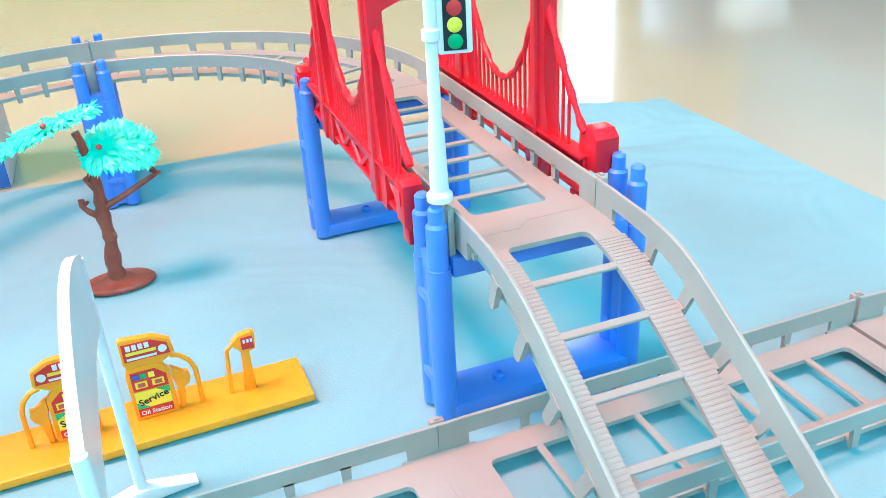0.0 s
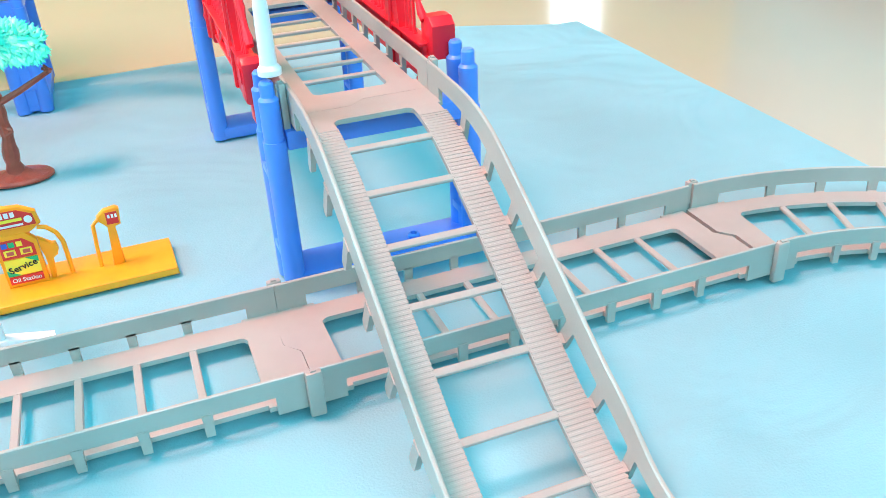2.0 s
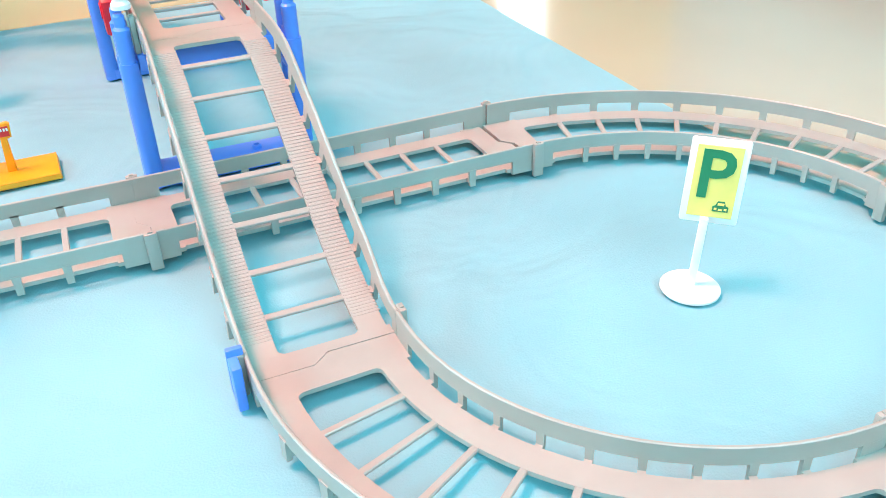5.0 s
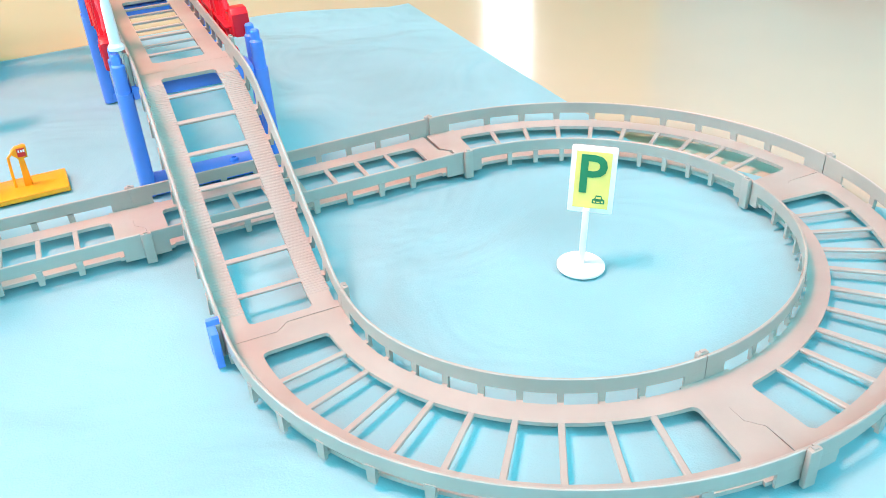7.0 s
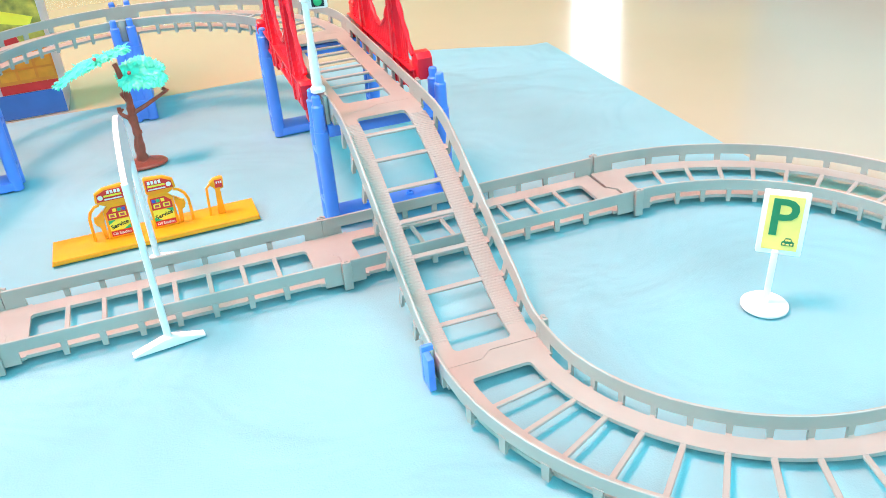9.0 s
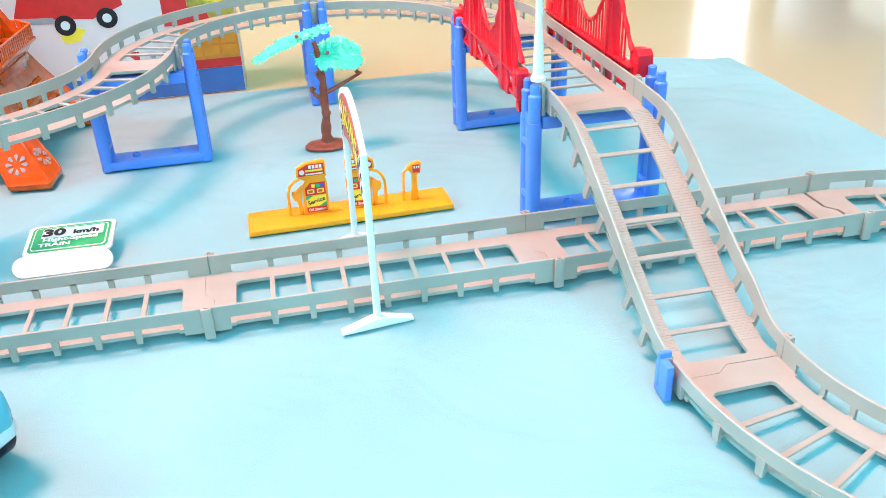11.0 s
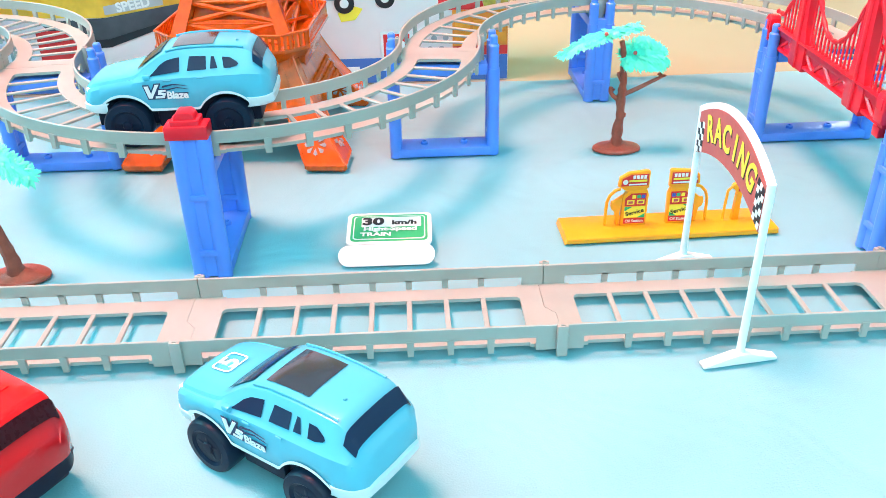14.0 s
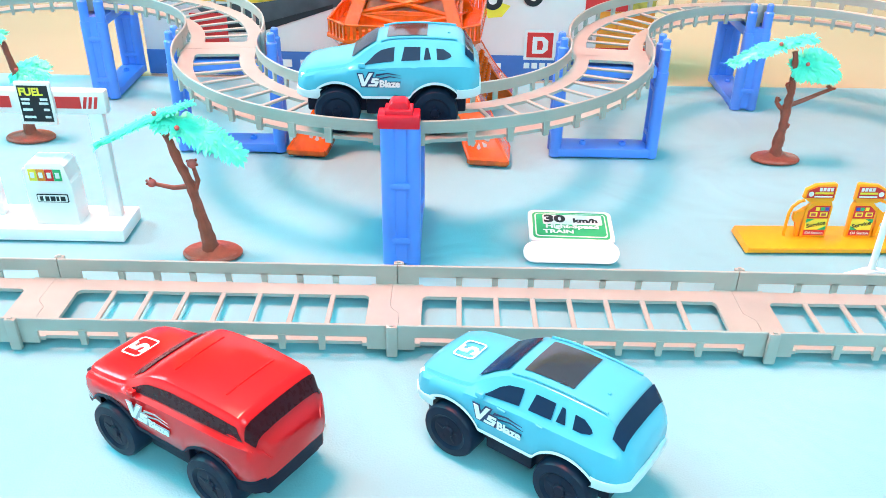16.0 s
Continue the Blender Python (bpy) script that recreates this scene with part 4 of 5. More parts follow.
    for sx in (-1, 1):
        for sy in (-1, 1):
            wheel = part("wheel", TYRE, None, t, m=pose(sx * AXLE, sy * 0.0146, WHEEL_R, 0, 0, 0 if sy > 0 else 180))
            part("hub", HUB, None, wheel)
    return t


bm = bmesh.new()
lathe(bm, [(0.0060, -0.0046), (0.0096, -0.0046), (0.0102, -0.0038), (0.0102, 0.0036), (0.0096, 0.0046), (0.0070, 0.0049), (0.0066, 0.0044), (0.0040, 0.0036)], 32, pose(0, 0, 0, -90, 0, 0))
TYRE = to_mesh("tyre", bm, M_TYRE)
bm = bmesh.new()
lathe(bm, [(0.0062, 0.0040), (0.0050, 0.0044), (0.0022, 0.0042), (0.0018, 0.0050), (0, 0.0051)], 20, pose(0, 0, 0, -90, 0, 0))
for i in range(5):
    box(bm, -0.0008, 0.0038, 0.0018, 0.0008, 0.0044, 0.0050, 0.0003, pose(0, 0, 0, 0, 72 * i, 0))
HUB = to_mesh("hub", bm, M_CHASSIS)

car(pose(-0.0068, 0.1040, HIGH + 0.0002, 0, 0, 181), "glossy light blue toy off-road car standing on the raised track", M_CAR, M_GLASS, M_SILVER, numbered=False)


car(pose(0.0520, -0.0517, 0.0002, 0, 0, 143.5), "light blue toy off-road car with a dark sunroof on the cloth", M_CAR, M_GLASS, M_SILVER)
car(pose(-0.0592, -0.0523, 0.0002, 0, 0, 148) @ Matrix.Diagonal((1.03, 1.03, 1.0, 1.0)), "glossy metallic red toy off-road car with smoked windows on the cloth", M_CARRED, M_GLASSRED, M_CHASSIS, False, False)

# ---- trees ----
def leaf(bm, p, d, up, ln, wd):
    """A small thick leaf from p along d."""
    d, up = d.normalized(), up.normalized()
    s = d.cross(up).normalized()
    up = s.cross(d)
    mid = p + d * ln * 0.5
    a = [p, mid + s * wd * 0.5, p + d * ln - up * ln * 0.12, mid - s * wd * 0.5]
    top, bot = bm.verts.new(mid + up * wd * 0.14), bm.verts.new(mid - up * wd * 0.14)
    vs = [bm.verts.new(q) for q in a]
    for i in range(4):
        bm.faces.new((vs[i], vs[(i + 1) % 4], top))
        bm.faces.new((vs[(i + 1) % 4], vs[i], bot))


def frond(rng, line, across, count, size):
    """A moulded flat spray of foliage: a thin lumpy plate along a line, covered with leaflets that point outwards and make a ragged edge."""
    bm = bmesh.new()
    pts, across = [Vector(p) for p in line], Vector(across)
    def along(k):
        k = k * (len(pts) - 1)
        i = min(int(k), len(pts) - 2)
        return pts[i].lerp(pts[i + 1], k - i), (pts[i + 1] - pts[i]).normalized()
    def swell(k):
        return math.sin(math.pi * min(0.97, max(0.05, 0.07 + 0.86 * k))) ** 0.7
    n = (pts[-1] - pts[0]).cross(across).normalized()
    n = n if n.z > 0 else -n
    # the plate
    rows = []
    for i in range(17):
        p, d = along(i / 16)
        row = []
        for j in range(9):
            u = -1 + j / 4
            lump = n * (rng.uniform(-0.0004, 0.0004) + 0.0012 * (1 - u * u))
            row.append((p + across * (u * swell(i / 16) * rng.uniform(0.66, 0.92)), lump))
        rows.append([(bm.verts.new(q + l + n * 0.0003), bm.verts.new(q + l - n * 0.0005)) for q, l in row])
    for r0, r1 in zip(rows, rows[1:]):
        for j in range(8):
            bm.faces.new((r0[j][0], r0[j + 1][0], r1[j + 1][0], r1[j][0]))
            bm.faces.new((r0[j][1], r1[j][1], r1[j + 1][1], r0[j + 1][1]))
    # the leaflets
    for i in range(int(count * 1.5)):
        k, u = rng.random(), rng.uniform(-1, 1)
        u = math.copysign(abs(u) ** 0.7, u)
        p, d = along(k)
        at = p + across * (u * swell(k) * 0.82) + n * (0.0012 * (1 - u * u) + rng.uniform(-0.0006, 0.0006))
        way = across.normalized() * u * 1.3 + d * rng.uniform(-0.1, 1.0) * (1 if k > 0.25 else -0.8) + n * rng.uniform(-0.12, 0.16)
        leaf(bm, at, way, n + Vector((rng.uniform(-1, 1), rng.uniform(-1, 1), 0)) * 0.22, size * rng.uniform(0.5, 1.05), size * rng.uniform(0.20, 0.36))
    return bm


def tree(label, base, trunk, limbs, sprays, seed, disc=(0.0145, 0.0095), berries=False):
    rng = random.Random(seed)
    t = thing("toy_tree", label, "toy tree", pose(*base, 0.0), group="toy trees")
    bm = bmesh.new()
    lathe(bm, [(0, 0), (1.0, 0), (1.0, 0.0010), (0.93, 0.0019), (0.45, 0.0028), (0.28, 0.0045), (0, 0.0045)], 36, Matrix.Diagonal((disc[0], disc[1], 1, 1)))
    part("base", bm, M_BROWN, t, "oval brown base")
    bm = bmesh.new()
    n = len(trunk)
    pts, rad = [], []
    for i, (x, y, z) in enumerate(trunk):
        pts.append((x + rng.uniform(-0.0005, 0.0005), y, z))
        rad.append((0.0034, 0.0027, 0.0024, 0.0022, 0.0020, 0.0017, 0.0014)[min(6, i)] * rng.uniform(1.0, 1.28))
    fine, fr = [], []
    for i in range(n - 1):
        for k in range(4):
            q = k / 4
            fine.append(Vector(pts[i]).lerp(Vector(pts[i + 1]), q) + Vector((rng.uniform(-1, 1), rng.uniform(-1, 1), 0)) * 0.00025)
            fr.append((rad[i] * (1 - q) + rad[i + 1] * q) * rng.uniform(0.86, 1.16))
    fine.append(Vector(pts[-1])), fr.append(rad[-1])
    tube(bm, fine, fr, 10)
    part("trunk", bm, M_BROWN, t)
    for line, r in limbs:
        bm = bmesh.new()
        tube(bm, line, [r * (1 - 0.35 * i / (len(line) - 1)) for i in range(len(line))], 8)
        e = Vector(line[-1])
        for k in range(3):
            tube(bm, [e, e + Vector((rng.uniform(-1, 1), rng.uniform(-0.6, 0.6), rng.uniform(0.1, 1))).normalized() * 0.0032], [r * 0.7, r * 0.4], 6)
        part("branch", bm, M_BROWN, t)
        if berries:
            bm = bmesh.new()
            bmesh.ops.create_icosphere(bm, subdivisions=2, radius=r * 1.5, matrix=Matrix.Translation(e + Vector((0, -r * 0.5, r * 0.4))))
            part("berry", bm, M_PDRED, t, "small dull red berry")
    for line, w, c, s in sprays:
        part("foliage", frond(rng, line, w, c, s), M_LEAF, t, "turquoise moulded foliage")
        p = Vector(line[1]) + Vector((-0.002, -0.0040, 0.0016))
        bm = bmesh.new()
        bmesh.ops.create_icosphere(bm, subdivisions=2, radius=0.0012, matrix=Matrix.Translation(p))
        part("berry", bm, M_PDRED, t, "small red berry")


tree("brown plastic toy tree with turquoise foliage near the red bridge", (0.2185, 0.2030),
     [(0, 0, 0), (-0.0005, 0, 0.010), (0.0006, 0, 0.022), (0.0004, 0, 0.032), (0.0010, 0, 0.042), (-0.0002, 0, 0.054), (-0.0025, 0, 0.066)],
     [([(0.001, 0, 0.034), (0.010, 0.001, 0.0375), (0.018, 0.001, 0.0415), (0.0235, 0, 0.0445)], 0.0015), ([(0, 0, 0.030), (-0.0045, 0, 0.0335), (-0.0065, 0, 0.036)], 0.0016), ([(0.001, 0, 0.040), (-0.003, 0, 0.047)], 0.0013), ([(0.0005, -0.001, 0.0205), (0.0030, -0.0015, 0.0222)], 0.0018)],
     [([(0.007, 0, 0.0735), (-0.010, 0.001, 0.0695), (-0.022, 0.001, 0.0655), (-0.037, 0, 0.0575)], (0.0015, -0.0056, -0.0008), 380, 0.0044),
      ([(-0.0005, 0, 0.0560), (0.007, 0, 0.0585), (0.0155, 0, 0.0580), (0.0235, 0, 0.0555)], (0, -0.0080, -0.0066), 580, 0.0056)], 3)
tree("brown plastic toy tree with turquoise foliage behind the lower track", (-0.0905, 0.0790),
     [(0, 0, 0), (-0.0015, 0, 0.012), (-0.0035, 0, 0.024), (-0.0065, 0, 0.036), (-0.0095, 0, 0.046), (-0.0125, 0, 0.057), (-0.0150, 0, 0.0645)],
     [([(-0.006, 0, 0.0355), (-0.014, 0, 0.0345), (-0.0235, 0, 0.0365)], 0.0014), ([(-0.0045, 0, 0.033), (-0.002, -0.001, 0.039), (-0.0035, -0.001, 0.047)], 0.0015)],
     [([(0.0004, 0.001, 0.0752), (-0.014, 0.000, 0.0705), (-0.029, -0.002, 0.0635), (-0.0454, -0.003, 0.0553)], (0.001, -0.0034, -0.0004), 300, 0.0030),
      ([(-0.0185, 0, 0.0680), (-0.005, 0, 0.0640), (0.008, -0.001, 0.0585), (0.0200, -0.002, 0.0510)], (0, -0.0062, -0.0044), 460, 0.0042)], 8, (0.0142, 0.0100), True)
tree("brown plastic toy tree standing near the back of the cloth", (-0.2370, 0.2150),
     [(0, 0, 0), (0.0005, 0, 0.010), (0.0002, 0, 0.022), (0.0008, 0, 0.032), (0, 0, 0.042), (-0.002, 0, 0.052), (-0.003, 0, 0.060)],
     [([(0, 0, 0.034), (0.008, 0.001, 0.038), (0.013, 0, 0.041)], 0.0015)],
     [([(-0.002, 0, 0.040), (0.005, 0, 0.043), (0.012, 0, 0.044), (0.019, 0, 0.042)], (0, -0.006, -0.004), 360, 0.0050),
      ([(-0.002, 0, 0.063), (-0.012, 0, 0.063), (-0.022, 0, 0.060)], (0, -0.006, -0.002), 360, 0.0050)], 12, (0.0150, 0.0100))

# ---- the parking sign ----
def parking_sign():
    t = thing("parking_sign", "white toy parking sign with a pale yellow face", "toy sign", pose(0.4587, -0.0906, 0.0, 0, 2.5, -37.5))
    bm = bmesh.new()
    lathe(bm, [(0, 0), (0.0098, 0), (0.0098, 0.0009), (0.0092, 0.0014), (0.0030, 0.0018), (0, 0.0018)], 40)
    part("foot", bm, M_WHITE, t)
    bm = bmesh.new()
    box(bm, -0.0013, -0.0010, 0.0016, 0.0013, 0.0010, 0.0270, 0.0004)
    part("post", bm, M_WHITE, t)
    m = pose(0.0012, 0, 0, -5, 0, 0)
    bm = bmesh.new()
    prism(bm, rounded(-0.0088, 0.0246, 0.0088, 0.0522, 0.0008), 0.0017, m, 0.0003)
    board = part("board", bm, M_WHITE, t)
    bm = bmesh.new()
    box(bm, -0.0068, -0.00110, 0.0268, 0.0068, -0.00086, 0.0502, m=m)
    part("face", bm, M_PPALE, board, "pale yellow printed face")
    words("letter", "P", 0.0222, M_PGREEN, board, m @ pose(-0.0004, -0.00125, 0.0402, 90, 0, 0), 0.00035, 0.0001, "dark green letter")
    bm = bmesh.new()
    prism(bm, [(0.0006, 0.0290), (0.0054, 0.0290), (0.0054, 0.0306), (0.0046, 0.0310), (0.0040, 0.0324), (0.0020, 0.0324), (0.0014, 0.0310), (0.0006, 0.0306)], 0.0002, m @ pose(0, -0.00120, 0))
    part("car_symbol", bm, M_PGREEN, board, "small dark green car symbol")
    bm = bmesh.new()
    for x0, x1, z0, z1 in ((0.0020, 0.0040, 0.0311, 0.0319), (0.0011, 0.0019, 0.0295, 0.0302), (0.0041, 0.0049, 0.0295, 0.0302), (0.0024, 0.0036, 0.0293, 0.0299)):
        box(bm, x0, -0.00142, z0, x1, -0.00131, z1, m=m)
    part("symbol_cutout", bm, M_PPALE, board)


parking_sign()

# ---- the racing arch ----
def racing_arch():
    t = thing("racing_arch", "white plastic racing arch with a red banner spanning the track", "toy sign", pose(0.2190, 0.0305, 0.0))
    HALFSPAN = 0.0380
    def outer(a):
        return 0.0760 + 0.0105 * (1 - a * a)
    def inner(a):
        return 0.0560 + 0.0085 * (1 - a * a)
    turn = pose(0, 0, 0, 0, 0, -90)  # local x runs to -y: the banner is read from -x
    for sg in (-1, 1):
        y = sg * HALFSPAN
        bm = bmesh.new()
        tube(bm, [(0, y - sg * 0.0002, 0.001), (0, y, 0.030), (0, y, 0.0765)], [0.0017, 0.0015, 0.0015], 12)
        part("post", bm, M_WHITE, t)
        bm = bmesh.new()
        pts = [(-0.0156, 0.0), (0.0150, 0.0), (0.0150, 0.0010), (0.0020, 0.0046), (-0.0020, 0.0046), (-0.0156, 0.0010)]
        prism(bm, pts, 0.0046, pose(0.0, y - 0.0004, 0, 0, 0, 7.8), 0.0004)
        part("foot", bm, M_WHITE, t)
    n = 24
    bm = bmesh.new()
    pts = [(HALFSPAN * (-1 + 2 * i / n), outer(-1 + 2 * i / n) + 0.0012) for i in range(n + 1)]
    pts += [(HALFSPAN * (1 - 2 * i / n), inner(1 - 2 * i / n)) for i in range(n + 1)]
    prism(bm, pts, 0.0022, turn)
    banner = part("banner", bm, M_WHITE, t)
    bm = bmesh.new()
    k = 0.955
    pts = [(HALFSPAN * k * (-1 + 2 * i / n), outer(-1 + 2 * i / n) - 0.0010) for i in range(n + 1)]
    pts += [(HALFSPAN * k * (1 - 2 * i / n), inner(1 - 2 * i / n) + 0.0004) for i in range(n + 1)]
    prism(bm, pts, 0.0003, turn @ pose(0, -0.00122, 0))
    part("banner_face", bm, M_PDRED, banner, "dull red printed banner face")
    for i, ch in enumerate("RACING"):
        a = -0.60 + 0.245 * i - (0.02 if i > 3 else 0)
        z = (outer(a) + inner(a)) / 2
        tilt = math.degrees(math.atan(0.019 * a / HALFSPAN * 1.1))
        m = turn @ pose(HALFSPAN * a, -0.00155, z, 0, 0, 0) @ pose(0, 0, 0, 0, tilt, 0) @ pose(0, 0, 0, 90, 0, 0)
        words("letter", ch, 0.0138, M_PYEL, banner, m @ Matrix.Diagonal((0.86, 1.1, 1, 1)), 0.00035, 0.00008, "yellow letter")
        words("letter_shadow", ch, 0.0138, M_INK, banner, m @ pose(0.0004, -0.0003, -0.00012) @ Matrix.Diagonal((0.86, 1.1, 1, 1)), 0.00055, 0.00004, "dark outline of a letter")
    for side in (-1, 1):
        for iu in range(3):
            for iz in range(6):
                a = side * (0.925 - 0.058 * iu)
                z = inner(a) + 0.0014 + 0.0027 * iz
                if z > outer(a) - 0.0030 - (0.001 if side > 0 else 0.0035):
                    continue
                bm = bmesh.new()
                box(bm, -0.00108, -0.00012, -0.0013, 0.00108, 0.00008, 0.0013, m=turn @ pose(HALFSPAN * a, -0.00146, z, 0, 14 * a, 0))
                part("check", bm, M_INK if (iu + iz) % 2 else M_PWHITE, banner)


racing_arch()

# ---- the orange service station ----
def oil_station():
    t = thing("service_station", "orange-yellow plastic toy service station with two printed pumps", "toy station", pose(0.2205, 0.1015, 0.0, 0, 0, 1.6))
    bm = bmesh.new()
    prism(bm, [(-0.0535, 0.0), (0.0535, 0.0), (0.0530, 0.0030), (-0.0525, 0.0030)], 0.0235, pose(0, 0, 0), 0.0006)
    part("base", bm, M_YELLOW, t)

    def pump(x, f):
        m = pose(x, 0.001, 0.0028) @ Matrix.Diagonal((f, 1, 1, 1))
        bm = bmesh.new()
        prism(bm, [(-0.0062, 0), (0.0066, 0), (0.0070, 0.0165), (0.0060, 0.0195), (-0.0030, 0.0195), (-0.0060, 0.0160)], 0.0028, m, 0.0004)
        p = part("pump", bm, M_YELLOW, t)
        bm = bmesh.new()
        prism(bm, [(-0.0045, 0.0190), (0.0055, 0.0190), (0.0055, 0.0205), (0.0068, 0.0205), (0.0068, 0.0290), (0.0058, 0.0296), (-0.0035, 0.0288), (-0.0080, 0.0262), (-0.0086, 0.0215), (-0.0060, 0.0205)], 0.0024, m, 0.0004)
        part("header", bm, M_YELLOW, p)
        bm = bmesh.new()
        line = [(-0.0070, 0.0200), (-0.0096, 0.0192), (-0.0122, 0.0165), (-0.0134, 0.0130), (-0.0136, 0.0080), (-0.0136, 0.0005)]
        tube(bm, [m @ Vector((a, 0, b)) for a, b in line], 0.0008, 8)
        part("hose", bm, M_YELLOW, p)
        bm = bmesh.new()
        prism(bm, [(-0.0062, 0.0165), (-0.0098, 0.0130), (-0.0112, 0.0135), (-0.0116, 0.0110), (-0.0108, 0.0088), (-0.0090, 0.0082), (-0.0085, 0.0005), (-0.0068, 0.0005), (-0.0072, 0.0090), (-0.0062, 0.0120)], 0.0022, m, 0.0003)
        part("nozzle", bm, M_YELLOW, p)
        front = -0.0016
        def flat(pts, mm, nm, lift=0.0, lab=""):
            bm = bmesh.new()
            prism(bm, pts, 0.0002, m @ pose(0, front - lift, 0))
            return part(nm, bm, mm, p, lab)
        flat([(-0.0048, 0.0110), (0.0056, 0.0110), (0.0056, 0.0178), (-0.0018, 0.0178), (-0.0048, 0.0150)], M_PRED, "red_panel", 0, "red printed panel")
        flat([(-0.0048, 0.0046), (0.0056, 0.0046), (0.0056, 0.0106), (-0.0048, 0.0106)], M_PYEL, "yellow_panel", 0, "yellow printed panel")
        flat([(-0.0048, 0.0014), (0.0056, 0.0014), (0.0056, 0.0042), (-0.0048, 0.0042)], M_PRED, "red_strip", 0, "red printed strip")
        flat([(-0.0048, 0.0106), (-0.0048, 0.0084), (-0.0010, 0.0106)], M_PGREEN2, "green_wedge", 0.0002)
        flat([(0.0056, 0.0046), (0.0056, 0.0068), (0.0018, 0.0046)], M_PGREEN2, "green_wedge", 0.0002)
        for k, (x0, mm) in enumerate(((-0.0014, M_PYEL), (0.0010, M_PGREEN2), (0.0032, M_PBLUE))):
            flat([(x0, 0.0152), (x0 + 0.0018, 0.0152), (x0 + 0.0018, 0.0170), (x0, 0.0170)], mm, "button", 0.0002)
        for x0 in (-0.0038, 0.0012):
            flat([(x0, 0.0120), (x0 + 0.0036, 0.0120), (x0 + 0.0036, 0.0143), (x0, 0.0143)], M_PYEL, "dial", 0.0002)
            flat([(x0 + 0.0006, 0.0125), (x0 + 0.0028, 0.0125), (x0 + 0.0028, 0.0138), (x0 + 0.0006, 0.0138)], M_PDRED, "dial_mark", 0.0004)
        flat([(-0.0030, 0.0218), (0.0060, 0.0218), (0.0060, 0.0280), (-0.0026, 0.0278), (-0.0070, 0.0256), (-0.0074, 0.0218)], M_PRED, "header_face", -0.0003, "red printed header")
        for k in range(4):
            x0 = -0.0018 + 0.0018 * k
            flat([(x0, 0.0256), (x0 + 0.0013, 0.0256), (x0 + 0.0013, 0.0274), (x0, 0.0274)], M_PWHITE, "header_mark", -0.0001)
        flat([(-0.0036, 0.0240), (0.0052, 0.0240), (0.0052, 0.0250), (-0.0036, 0.0250)], M_PYEL, "header_line", -0.0001)
        flat([(-0.0036, 0.0223), (0.0052, 0.0223), (0.0052, 0.0230), (-0.0036, 0.0230)], M_PWHITE, "header_line", -0.0001)
        bm = bmesh.new()
        lathe(bm, [(0.0013, 0), (0.0013, 0.0002), (0, 0.0002)], 16, m @ pose(-0.0054, front + 0.0002, 0.0240, 90, 0, 0))
        part("header_disc", bm, M_PWHITE, p)
        mm = pose(x + f * 0.0004, 0.001 + front - 0.0003, 0.0028 + 0.0076, 90, 0, 0)
        words("lettering", "Service", 0.0032, M_INK, p, mm @ pose(0, 0, 0, 0, 0, 14), 0.00005, 0.00005)
        words("lettering", "Oil Station", 0.0021, M_PWHITE, p, pose(x + f * 0.0004, 0.001 + front - 0.0003, 0.0028 + 0.0028, 90, 0, 0), 0.00003, 0.00005)

    pump(-0.0175, 1)
    pump(0.0060, -1)
    bm = bmesh.new()
    prism(bm, [(0.0330, 0.0028), (0.0370, 0.0028), (0.0362, 0.0180), (0.0386, 0.0180), (0.0392, 0.0238), (0.0380, 0.0246), (0.0340, 0.0240), (0.0315, 0.0218), (0.0320, 0.0200), (0.0346, 0.0180)], 0.0026, pose(0, 0.001, 0), 0.0004)
    post = part("meter_post", bm, M_YELLOW, t)
    bm = bmesh.new()
    tube(bm, [(0.0325, 0.001, 0.0215), (0.0298, 0.001, 0.0190), (0.0292, 0.001, 0.0100), (0.0290, 0.001, 0.0028)], 0.0007, 8)
    part("hose", bm, M_YELLOW, post)
    bm = bmesh.new()
    box(bm, 0.0344, -0.00062, 0.0188, 0.0382, -0.00034, 0.0232)
    part("meter_face", bm, M_PRED, post, "small red printed meter")
    bm = bmesh.new()
    for x0 in (0.0350, 0.0362, 0.0373):
        box(bm, x0, -0.0008, 0.0212, x0 + 0.0007, -0.00063, 0.0224)
    part("meter_marks", bm, M_PWHITE, post)


oil_station()

